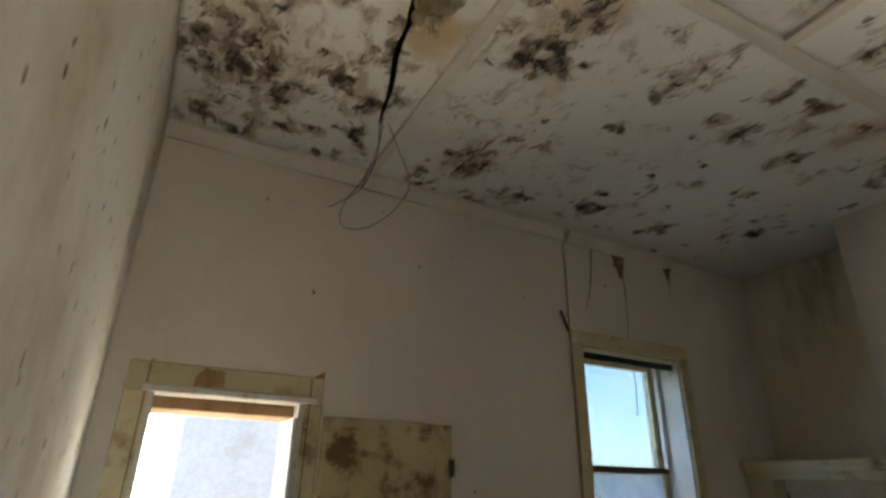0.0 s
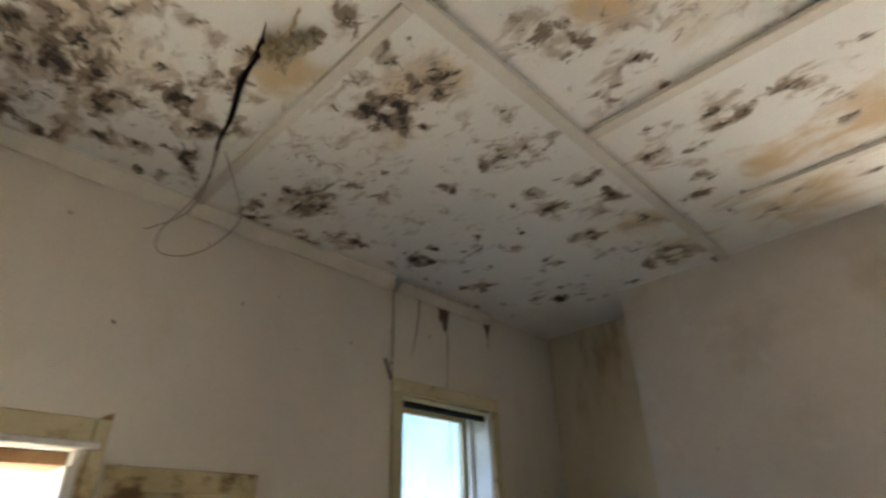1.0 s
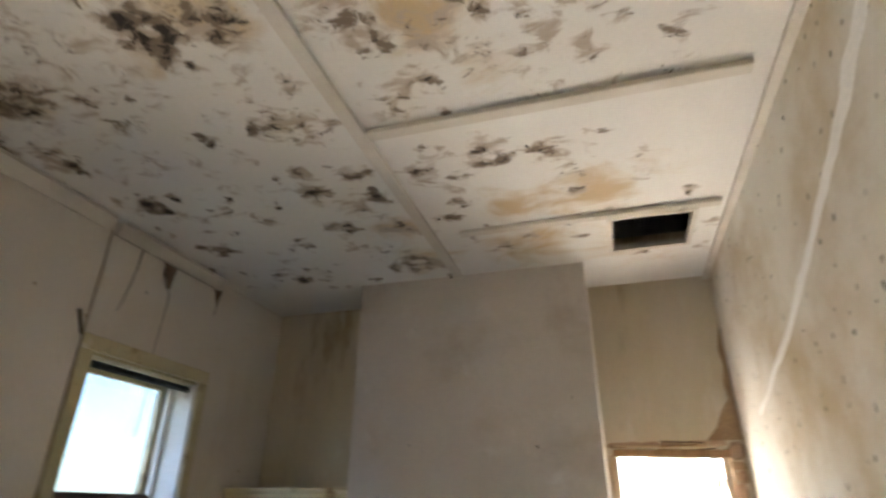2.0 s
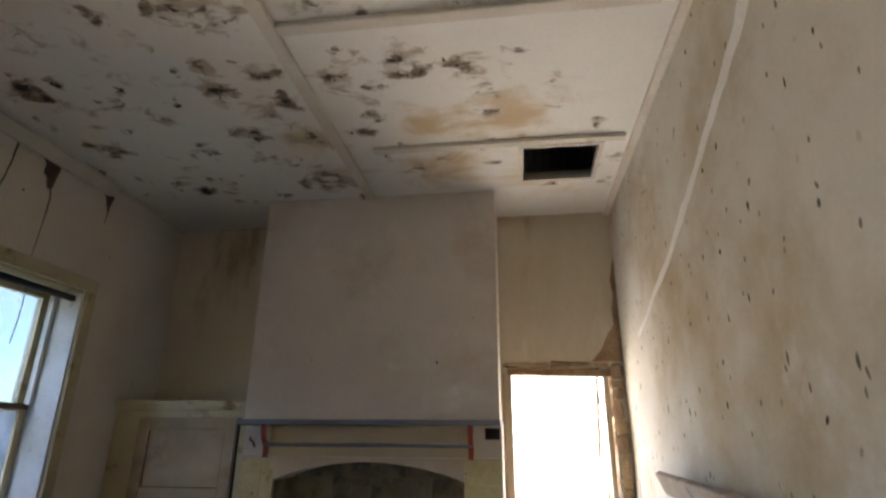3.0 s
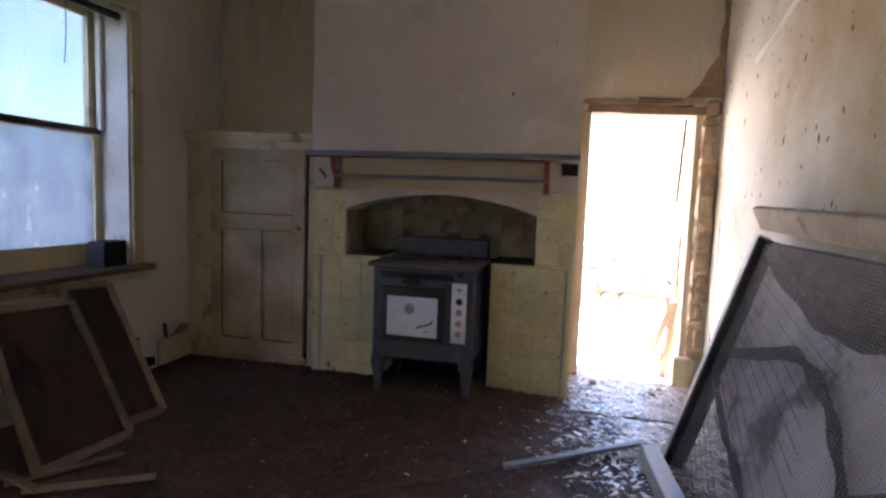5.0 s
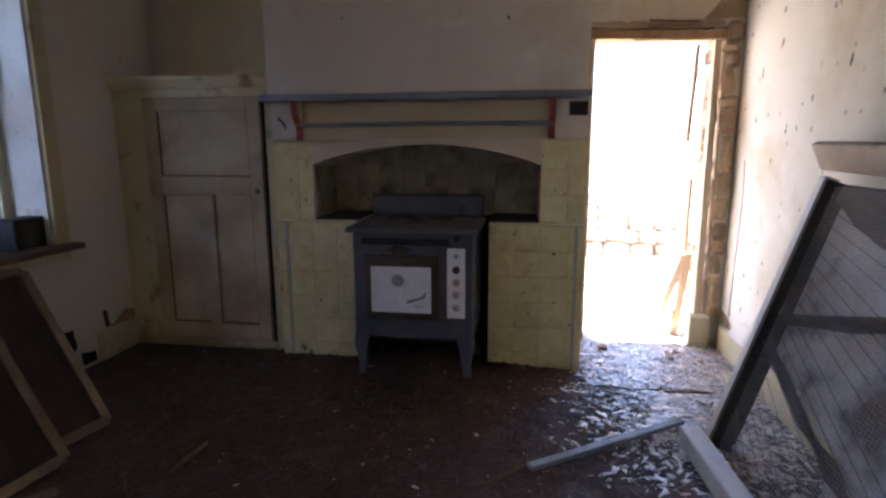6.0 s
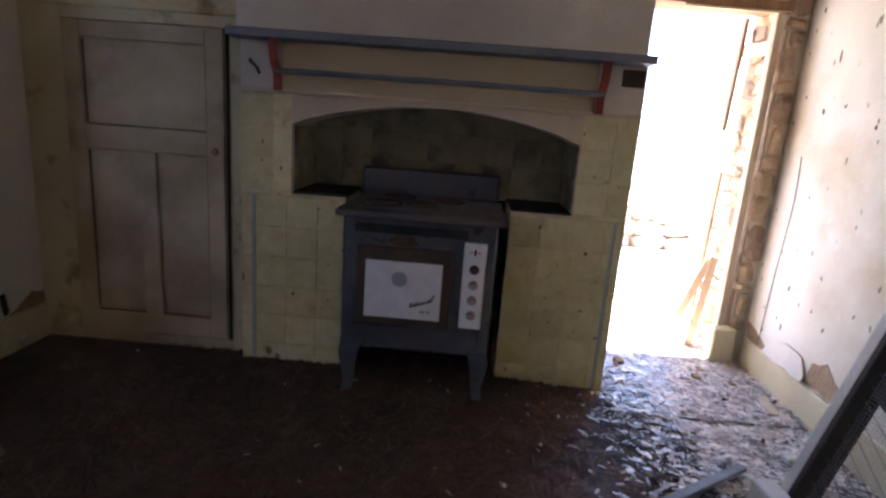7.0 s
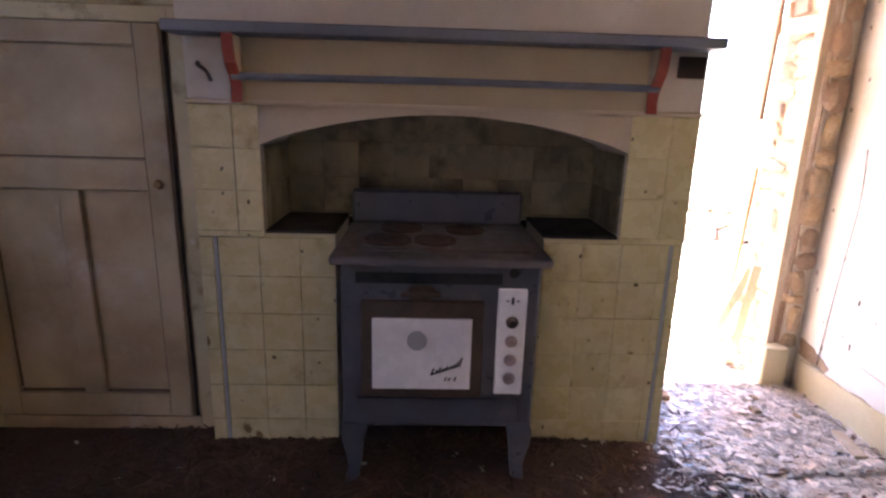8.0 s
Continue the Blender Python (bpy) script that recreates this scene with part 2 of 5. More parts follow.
MAT_PAVING = surface("pale_bounce_paving", (0.55, 0.50, 0.43), (0.44, 0.39, 0.32), 1.5, 0.9, fine=14, bump=0.3, stain=((0.48, 0.41, 0.31), 2.0, 0.60, 0.75))
# dark blue-grey holds the shade on the outbuilding's near side
MAT_OUTWALL = surface("shade_grey_outbuilding_wall", (0.15, 0.162, 0.185), (0.12, 0.13, 0.148), 1.0, 0.9, fine=20, bump=0.3, stain=((0.11, 0.105, 0.10), 1.4, 0.55, 0.75))
MAT_IRON = surface("corrugated_iron", (0.30, 0.31, 0.33), (0.22, 0.21, 0.21), 2.0, 0.5, metal=0.5, fine=30, bump=0.05, stain=((0.20, 0.10, 0.05), 1.5, 0.6, 0.75))
MAT_RAFTER = surface("old_rafter", (0.14, 0.09, 0.055), (0.09, 0.06, 0.04), 3.0, 0.9, fine=40, bump=0.3)
MAT_RAG = surface("torn_insulation", (0.70, 0.62, 0.47), (0.54, 0.43, 0.26), 12.0, 0.95, fine=60, bump=0.4, stain=((0.14, 0.085, 0.04), 12.0, 0.56, 0.68))
MAT_CABLE = surface("old_cable", (0.27, 0.21, 0.16), (0.18, 0.14, 0.11), 20.0, 0.7, fine=90, bump=0.0)
# near-white that paints a streak of light on the south wall
MAT_LIGHT_STREAK = surface("light_streak_white", (0.84, 0.82, 0.78), (0.76, 0.73, 0.68), 3.0, 0.9, fine=50, bump=0.2)


def ceiling_material():
    """White sheeting with black mould and yellow damp where the sheet's two stain layers say so, broken up by noise."""
    m = surface("mouldy_ceiling_sheet", (0.78, 0.76, 0.71), (0.72, 0.69, 0.63), 0.8, 0.85, fine=50, bump=0.06, wide_bump=0.12)
    nt = m.node_tree
    n, link = nt.nodes, nt.links.new
    bsdf = n["Principled BSDF"]
    tc = n.new("ShaderNodeTexCoord")
    colour = bsdf.inputs["Base Color"].links[0].from_socket
    for layer, tint, scale, detail, lo, hi in (("damp", (0.55, 0.42, 0.25), 3.0, 8.0, 0.66, 1.45), ("mould", (0.46, 0.39, 0.31), 9.0, 10.0, 0.80, 1.16), ("mould", (0.20, 0.155, 0.115), 14.0, 10.0, 1.00, 1.22), ("mould", (0.035, 0.027, 0.02), 19.0, 9.0, 1.17, 1.34)):
        at = n.new("ShaderNodeAttribute")
        at.attribute_name = layer
        k = n.new("ShaderNodeTexNoise")
        k.inputs["Scale"].default_value, k.inputs["Detail"].default_value, k.inputs["Roughness"].default_value = scale, detail, 0.66
        k.inputs["Distortion"].default_value = 0.9
        drag = n.new("ShaderNodeMapping")                 # growth runs in short streaks
        drag.inputs["Rotation"].default_value = (0, 0, radians(35))
        drag.inputs["Scale"].default_value = (1.0, 0.62, 1.0)
        link(tc.outputs["Object"], drag.inputs["Vector"])
        link(drag.outputs["Vector"], k.inputs["Vector"])
        spread = n.new("ShaderNodeMapRange")
        spread.inputs["From Min"].default_value, spread.inputs["From Max"].default_value = 0.3, 0.7
        spread.inputs["To Min"].default_value, spread.inputs["To Max"].default_value = 0.0, 0.8
        link(k.outputs["Fac"], spread.inputs["Value"])
        add = n.new("ShaderNodeMath")
        link(at.outputs["Fac"], add.inputs[0])
        link(spread.outputs["Result"], add.inputs[1])
        r = n.new("ShaderNodeMapRange")
        r.interpolation_type = "SMOOTHSTEP"
        r.inputs["From Min"].default_value, r.inputs["From Max"].default_value = lo, hi
        link(add.outputs[0], r.inputs["Value"])
        mix = n.new("ShaderNodeMix")
        mix.data_type = "RGBA"
        link(r.outputs["Result"], mix.inputs[0])
        link(colour, mix.inputs[6])
        mix.inputs[7].default_value = (*tint, 1)
        colour = mix.outputs[2]
    link(colour, bsdf.inputs["Base Color"])
    return m


MAT_CEILING = ceiling_material()


def pane_material(name, haze, tint, scale, clarity):
    """Dirty window glass: clear glass under a film of dust, with a faint gloss."""
    m = bpy.data.materials.new(name)
    m.use_nodes = True
    n, link = m.node_tree.nodes, m.node_tree.links.new
    out = n["Material Output"]
    clear, film, gloss = n.new("ShaderNodeBsdfTransparent"), n.new("ShaderNodeBsdfTranslucent"), n.new("ShaderNodeBsdfGlossy")
    film.inputs["Color"].default_value = (*tint, 1)
    clear.inputs["Color"].default_value = (*clarity, 1)
    gloss.inputs["Roughness"].default_value = 0.08
    tc = n.new("ShaderNodeTexCoord")
    mp = n.new("ShaderNodeMapping")
    mp.inputs["Scale"].default_value = (1, 1, 0.35)
    k = n.new("ShaderNodeTexNoise")
    k.inputs["Scale"].default_value, k.inputs["Detail"].default_value = scale, 5.0
    link(tc.outputs["Object"], mp.inputs["Vector"])
    link(mp.outputs["Vector"], k.inputs["Vector"])
    r = n.new("ShaderNodeMapRange")
    r.inputs["From Min"].default_value, r.inputs["From Max"].default_value = 0.3, 0.7
    r.inputs["To Min"].default_value, r.inputs["To Max"].default_value = haze[0], haze[1]
    link(k.outputs["Fac"], r.inputs["Value"])
    a, b = n.new("ShaderNodeMixShader"), n.new("ShaderNodeMixShader")
    b.inputs[0].default_value = 0.05
    link(r.outputs["Result"], a.inputs[0])
    link(clear.outputs[0], a.inputs[1])
    link(film.outputs[0], a.inputs[2])
    link(a.outputs[0], b.inputs[1])
    link(gloss.outputs[0], b.inputs[2])
    link(b.outputs[0], out.inputs["Surface"])
    return m


MAT_PANE_CLEAR = pane_material("dusty_glass", (0.07, 0.20), (0.52, 0.52, 0.52), 7.0, (0.26, 0.30, 0.31))
MAT_PANE_FROST = pane_material("smeared_glass", (0.2, 0.95), (0.20, 0.225, 0.265), 10.0, (0.19, 0.23, 0.27))

# ---- building helpers ----
def box(bm, x0, x1, y0, y1, z0, z1, bevel=0.0):
    vs = [bm.verts.new((x, y, z)) for x in (x0, x1) for y in (y0, y1) for z in (z0, z1)]
    faces = [bm.faces.new([vs[i] for i in f]) for f in ((0, 1, 3, 2), (4, 6, 7, 5), (0, 4, 5, 1), (2, 3, 7, 6), (0, 2, 6, 4), (1, 5, 7, 3))]
    if bevel:
        bmesh.ops.bevel(bm, geom=list({e for f in faces for e in f.edges}), offset=bevel, segments=1, affect="EDGES", profile=0.5)
    return vs


def solid(x0, x1, y0, y1, z0, z1, bevel=0.0):
    bm = bmesh.new()
    box(bm, x0, x1, y0, y1, z0, z1, bevel)
    return bm


def beam(a, b, w, h, up=(0, 0, 1), bevel=0.002, bm=None):
    """A straight timber from a to b, w wide across and h thick along up."""
    bm = bm or bmesh.new()
    a, b, up = Vector(a), Vector(b), Vector(up)
    d = b - a
    z = d.normalized()
    x = up.cross(z).normalized()
    y = z.cross(x)
    vs = box(bm, -w / 2, w / 2, -h / 2, h / 2, 0, d.length)
    m = Matrix((x, y, z)).transposed().to_4x4()
    m.translation = a
    bmesh.ops.transform(bm, matrix=m, verts=vs)
    if bevel:
        bmesh.ops.bevel(bm, geom=list({e for v in vs for e in v.link_edges}), offset=bevel, segments=1, affect="EDGES", profile=0.5)
    return bm


def prism(outline, axis, lo, hi, bm=None):
    """A flat outline (two coordinates a point) pushed from lo to hi along an axis."""
    bm = bm or bmesh.new()
    def place(p, v):
        return {"x": (v, p[0], p[1]), "y": (p[0], v, p[1]), "z": (p[0], p[1], v)}[axis]
    a = [bm.verts.new(place(p, lo)) for p in outline]
    b = [bm.verts.new(place(p, hi)) for p in outline]
    k = len(outline)
    fs = [bm.faces.new(a[::-1]), bm.faces.new(b)]
    for i in range(k):
        fs.append(bm.faces.new((a[i], a[(i + 1) % k], b[(i + 1) % k], b[i])))
    bmesh.ops.recalc_face_normals(bm, faces=fs)
    return bm


def drum(bm, centre, axis, r, lo, hi, seg=20, r2=None):
    m = Matrix.Translation(centre) @ Vector((0, 0, 1)).rotation_difference(Vector(axis)).to_matrix().to_4x4() @ Matrix.Translation((0, 0, (lo + hi) / 2))
    bmesh.ops.create_cone(bm, cap_ends=True, segments=seg, radius1=r, radius2=r if r2 is None else r2, depth=hi - lo, matrix=m)
    return bm


def tube(points, r, seg=6, bm=None):
    """A round wire through points."""
    bm = bm or bmesh.new()
    pts = [Vector(p) for p in points]
    rings = []
    for i, p in enumerate(pts):
        d = (pts[min(i + 1, len(pts) - 1)] - pts[max(i - 1, 0)]).normalized()
        x = d.orthogonal().normalized() if not rings else (last - d * last.dot(d)).normalized()
        last = x
        y = d.cross(x)
        rings.append([bm.verts.new(p + r * (math.cos(t) * x + math.sin(t) * y)) for t in (2 * math.pi * k / seg for k in range(seg))])
    for a, b in zip(rings, rings[1:]):
        for k in range(seg):
            bm.faces.new((a[k], a[(k + 1) % seg], b[(k + 1) % seg], b[k]))
    bm.faces.new(rings[0][::-1])
    bm.faces.new(rings[-1])
    return bm


def curve_through(points, steps=8):
    """Smooth points through the given ones."""
    p = [Vector(q) for q in points]
    p = [p[0] * 2 - p[1]] + p + [p[-1] * 2 - p[-2]]
    out = []
    for i in range(1, len(p) - 2):
        for s in range(steps):
            t = s / steps
            a, b, c, d = p[i - 1], p[i], p[i + 1], p[i + 2]
            out.append(0.5 * ((2 * b) + (c - a) * t + (2 * a - 5 * b + 4 * c - d) * t * t + (3 * b - a - 3 * c + d) * t ** 3))
    return out + [p[-2]]


def mesh_of(bm, name, material, smooth=False):
    me = bpy.data.meshes.new(name)
    bm.normal_update()
    bm.to_mesh(me)
    bm.free()
    me.materials.append(material)
    if smooth:
        for f in me.polygons:
            f.use_smooth = True
    return me


def hang(ob, parent):
    ob.parent = parent
    if parent.type == "EMPTY":
        ob.matrix_parent_inverse = Matrix.Translation(-parent.location)
    return ob


def part(name, bm, material, parent, label="", smooth=False):
    ob = hang(new(name, mesh_of(bm, name, material, smooth)), parent)
    return tagged(ob, label)


def whole(name, bm, material, label, category, group="", kind="", smooth=False):
    return tagged(new(name, mesh_of(bm, name, material, smooth)), label, category, group, kind)


def thing(name, at, label, category, group="", kind=""):
    ob = new(name)
    ob.location = at
    ob.empty_display_size = 0.1
    return tagged(ob, label, category, group, kind)


def piece(name, mesh, at, parent, turn=(0, 0, 0), size=(1, 1, 1)):
    """One of many alike pieces on one mesh."""
    ob = new(name, mesh)
    ob.location, ob.rotation_euler, ob.scale = at, turn, size
    return hang(ob, parent)


def rough_stone(seed, rx, ry, rz):
    """A rounded, uneven block about 1 x 1 x 1 half sizes given."""
    bm = bmesh.new()
    box(bm, -rx, rx, -ry, ry, -rz, rz)
    bmesh.ops.bevel(bm, geom=bm.edges[:], offset=min(rx, ry, rz) * 0.45, segments=1, affect="EDGES", profile=0.5)
    for v in bm.verts:
        v.co += noise.noise_vector(v.co * 9 + Vector((seed * 3.1, seed, 0))) * min(rx, ry, rz) * 0.3
    return bm


def torn_outline(points, size=0.012, steps=5, seed=0.0):
    """An outline with torn, uneven edges."""
    out = []
    for (xa, za), (xb, zb) in zip(points, points[1:] + points[:1]):
        for q in range(steps):
            t = q / steps
            x, z = xa + (xb - xa) * t, za + (zb - za) * t
            w = noise.noise_vector((x * 31 + seed, z * 31, seed)) * size
            out.append((x + w.x, max(z + w.y, 0.004)))
    return out


# ---- the plan ----
WEST, EAST, SOUTH, NORTH, TOP = 0.25, 5.09, -0.845, 3.09, 3.365
FRONT = 4.545                      # face of the chimney breast
B0, B1 = 0.105, 1.955                # its sides
ND0, ND1, NDZ = 0.45, 1.19, 1.93   # north doorway
W0, W1, WZ0, WZ1 = 3.10, 4.085, 0.80, 2.50   # window opening
ED0, ED1, EDZ = -0.71, 0.035, 1.985   # east doorway
THICK = 0.38

# ---- ground, floor ----
bm = bmesh.new()
R = [-3000, -200, -40, -12, -6, 0, 5.6, 7, 8, 9, 10, 12, 16, 40, 200, 3000]
grid = {}
for i, x in enumerate(R):
    for j, y in enumerate(R):
        grid[i, j] = bm.verts.new((x, y - 2, -0.12))
for i in range(len(R) - 1):
    for j in range(len(R) - 1):
        bm.faces.new((grid[i, j], grid[i + 1, j], grid[i + 1, j + 1], grid[i, j + 1]))
whole("ground", bm, MAT_GROUND, "sunlit bare dry earth round the house", "ground", kind="structure")


def floor_height(x, y):
    h = noise.noise((x * 2.3, y * 2.3, 1.7)) * 0.012 + noise.noise((x * 9, y * 9, 4.1)) * 0.005 + noise.noise((x * 28, y * 28, 8)) * 0.003
    heap = 0.055 * math.exp(-((x - 4.34) ** 2 / 0.10 + (y - 1.0) ** 2 / 0.5))
    return h + heap


bm = bmesh.new()
nx, ny = 150, 124
rows_of = []
for i in range(nx + 1):
    x = WEST - 0.02 + (EAST + 0.04 - WEST) * i / nx
    rows_of.append([bm.verts.new((x, SOUTH - 0.02 + (NORTH + 0.04 - SOUTH) * j / ny, 0)) for j in range(ny + 1)])
for col in rows_of:
    for v in col:
        v.co.z = floor_height(v.co.x, v.co.y) - 0.004
for i in range(nx):
    for j in range(ny):
        bm.faces.new((rows_of[i][j], rows_of[i + 1][j], rows_of[i + 1][j + 1], rows_of[i][j + 1]))
box(bm, WEST, EAST + 0.4, SOUTH, NORTH, -0.16, -0.06)
whole("floor", bm, MAT_FLOOR, "kitchen floor buried under dark dirt and droppings", "floor", kind="structure", smooth=True)

# ---- walls ----
bm = bmesh.new()
for x0, x1, z0, z1 in ((WEST - THICK, ND0, -0.1, 3.6), (ND0, ND1, NDZ, 3.6), (ND1, W0, -0.1, 3.6), (W0, W1, -0.1, WZ0 - 0.03), (W0, W1, WZ1, 3.6), (W1, EAST + THICK, -0.1, 3.6)):
    box(bm, x0, x1, NORTH, NORTH + THICK, z0, z1)
prism([(WEST - THICK, 3.6), (EAST + THICK, 3.6), (EAST + THICK, 3.79), (2.7, 4.72), (WEST - THICK, 3.82)], "y", NORTH, NORTH + THICK, bm)
wall_north = whole("wall_north", bm, MAT_WALL, "stained cream plaster wall with cracks and flecks", "wall", kind="structure")
bm = bmesh.new()
# unseen doorway added to let light in, and an unseen wall to limit it
for x0, x1, z0, z1 in ((WEST - THICK, 0.30, -0.1, 3.6), (0.30, 0.62, 2.1, 3.6), (0.62, EAST + THICK, -0.1, 3.6)):
    box(bm, x0, x1, SOUTH - THICK, SOUTH, z0, z1)
box(bm, 0.0, 0.20, -3.1, SOUTH - THICK, -0.12, 3.5)
prism([(WEST - THICK, 3.6), (EAST + THICK, 3.6), (EAST + THICK, 3.79), (2.7, 4.72), (WEST - THICK, 3.82)], "y", SOUTH - THICK, SOUTH, bm)
wall_south = whole("wall_south", bm, MAT_WALL_SPOT, "pale plaster wall covered in dark flecks", "wall", kind="structure")
bm = solid(WEST - THICK, WEST, SOUTH, NORTH, -0.1, 3.6)
box(bm, WEST - THICK, WEST, SOUTH, NORTH, 3.6, 3.83)
wall_west = whole("wall_west", bm, MAT_WALL_SPOT, "pale plaster wall with dark elongated flecks", "wall", kind="structure")
bm = bmesh.new()
for y0, y1, z0, z1 in ((SOUTH, ED0 - 0.04, -0.1, 3.6), (ED0 - 0.04, ED1 + 0.03, EDZ + 0.06, 3.6), (ED1 + 0.03, NORTH, -0.1, 3.6)):
    box(bm, EAST, EAST + THICK, y0, y1, z0, z1)
box(bm, EAST, EAST + THICK, SOUTH, NORTH, 3.6, 3.79)
wall_east = whole("wall_east", bm, MAT_ALCOVE, "ochre-stained plaster wall behind the chimney breast", "wall", kind="structure")

# ---- ceiling: sheets with mould, hatch left open ----
HATCH = (3.885, 4.36, -0.61, -0.11)
MOULD = [(0.51, 2.34, .26, .9), (0.73, 2.50, .10, 1), (0.89, 2.20, .16, .8), (1.23, 2.81, .14, .8), (1.09, 2.95, .12, .8), (1.12, 2.06, .15, .9), (0.63, 2.05, .2, .7), (0.43, 2.58, .14, .6),
         (1.89, 2.60, .17, .9), (2.41, 2.82, .12, .8), (1.76, 1.67, .13, 1.05), (1.75, 1.36, .12, .95), (1.73, 1.55, .22, .7), (2.39, 1.91, .07, 1.05), (2.43, 1.44, .17, .8), (2.41, 1.59, .07, .95),
         (2.50, 1.25, .09, .95), (2.96, 2.68, .13, .95), (3.09, 2.30, .10, .85), (3.11, 1.95, .035, 1.1), (3.06, 1.61, .09, .9)]
MOULD_MORE = [(3.20, 1.26, .08, .9), (2.92, 1.27, .08, .8), (3.52, 1.66, .10, .9), (3.59, 1.30, .10, .8), (3.62, 2.68, .11, .95), (4.24, 2.39, .07, 1.1), (4.21, 1.39, .15, .8), (2.98, 0.90, .10, .9),
              (2.94, 0.56, .14, .85), (2.98, 0.25, .11, .85), (3.40, 0.82, .07, .95), (3.59, 0.91, .09, .8), (4.10, 0.13, .035, 1.1), (3.61, -0.57, .05, .95), (1.99, 0.77, .05, 1.1), (2.30, 0.41, .13, .7),
              (2.38, 0.82, .16, .7), (2.34, -0.03, .08, .7), (2.30, -0.41, .09, .7), (1.91, 0.91, .15, .75), (1.97, 0.43, .12, .75), (2.01, 0.00, .1, .6), (1.71, 0.38, .12, .6), (1.86, 2.11, .06, .8)]
DAMP = [(1.75, 1.38, .14, 1), (1.86, 1.77, .10, 1), (3.54, 0.47, .16, .9), (3.48, -0.05, .20, .9), (4.08, 0.43, .22, 1), (3.59, 1.28, .14, .8), (1.95, 0.57, .15, .9), (0.61, 2.11, .2, .8), (4.31, -0.19, .3, .55),
        (1.91, 2.58, .14, .7), (4.21, 1.24, .2, .6), (2.31, 0.40, .14, .7), (1.23, 1.79, .14, 1), (3.51, 0.24, .2, .7)]


FAINT = [(0.75, 2.4, .5, .64), (0.45, 2.9, .3, .6), (1.9, 2.4, .45, .52), (1.7, 1.65, .4, .56), (2.9, 2.3, .4, .44), (2.2, .6, .4, .42), (2.11, 0.59, .2, .6), (2.21, 0.19, .16, .55), (2.01, 0.19, .15, .55), (2.46, 0.91, .12, .65), (3.11, 0.72, .2, .6), (3.21, 0.10, .15, .55), (3.31, -0.29, .15, .5), (3.31, 1.44, .2, .6), (3.91, 1.53, .2, .6), (3.81, 2.30, .2, .55), (2.61, 2.20, .2, .5), (2.11, 2.20, .2, .5), (1.61, 2.20, .2, .55), (0.91, 2.63, .2, .6), (1.03, 1.87, .13, .85), (0.99, 2.23, .10, .95), (1.11, 2.41, .10, .95), (1.17, 2.66, .11, .95), (0.79, 1.82, .12, .75), (0.37, 2.89, .10, .95), (0.56, 2.93, .08, .95), (1.66, 2.85, .09, .9)]

grower = random.Random(12)
SPECKLED = []                                    # small colonies, thickest over the north-west sheets
for _ in range(260):
    x, y = grower.uniform(0.3, 4.5), grower.uniform(-0.75, 3.05)
    thick = 1.0 if y > 1.1 and x < 2.6 else 0.8 if y > 1.1 else 0.55
    if grower.random() < thick:
        SPECKLED.append((x, y, grower.uniform(.03, .10) * (0.6 + 0.5 * thick), grower.uniform(.55, .86)))


def spread(x, y, spots):
    w = noise.noise((x * 4, y * 4, 2.0)) * 0.10 + noise.noise((x * 11, y * 11, 6.0)) * 0.05
    u = noise.noise((x * 4, y * 4, 9.0)) * 0.10 + noise.noise((x * 11, y * 11, 13.0)) * 0.05
    best = 0.0
    for cx, cy, r, s in spots:
        d = ((x + w - cx) ** 2 + (y + u - cy) ** 2) / (r * r)
        if d < 6:
            best = max(best, s * math.exp(-0.42 * d))
    return best


xs = sorted({round(WEST + (EAST - WEST) * i / 200, 4) for i in range(201)} | {HATCH[0], HATCH[1]})
ys = sorted({round(SOUTH + (NORTH - SOUTH) * j / 164, 4) for j in range(165)} | {HATCH[2], HATCH[3]})
verts, faces, mould, damp = [], [], [], []
for x in xs:
    for y in ys:
        sag = -0.012 * max(0.0, noise.noise((x * 1.1, y * 1.1, 3.0)))
        verts.append((x, y, TOP + sag))
        mould.append(spread(x, y, MOULD + MOULD_MORE + FAINT + SPECKLED) * (0.86 + 0.45 * noise.noise((x * 13, y * 13, 1.0))) + 0.10 * noise.noise((x * 1.5, y * 1.5, 5.0)))
        damp.append(spread(x, y, DAMP))
k = len(ys)
for i in range(len(xs) - 1):
    for j in range(k - 1):
        if HATCH[0] <= xs[i] < HATCH[1] and HATCH[2] <= ys[j] < HATCH[3]:
            continue
        faces.append((i * k + j, i * k + j + 1, (i + 1) * k + j + 1, (i + 1) * k + j))
me = bpy.data.meshes.new("ceiling")
me.from_pydata(verts, [], faces)
for layer, values in (("mould", mould), ("damp", damp)):
    me.attributes.new(layer, "FLOAT", "POINT").data.foreach_set("value", values)
me.materials.append(MAT_CEILING)
for f in me.polygons:
    f.use_smooth = True
ceiling = tagged(new("ceiling", me), "white sheet ceiling blotched with black mould and yellow damp", "ceiling", kind="structure")
lid = ceiling.modifiers.new("thickness", "SOLIDIFY")
lid.thickness, lid.offset = 0.012, -1.0

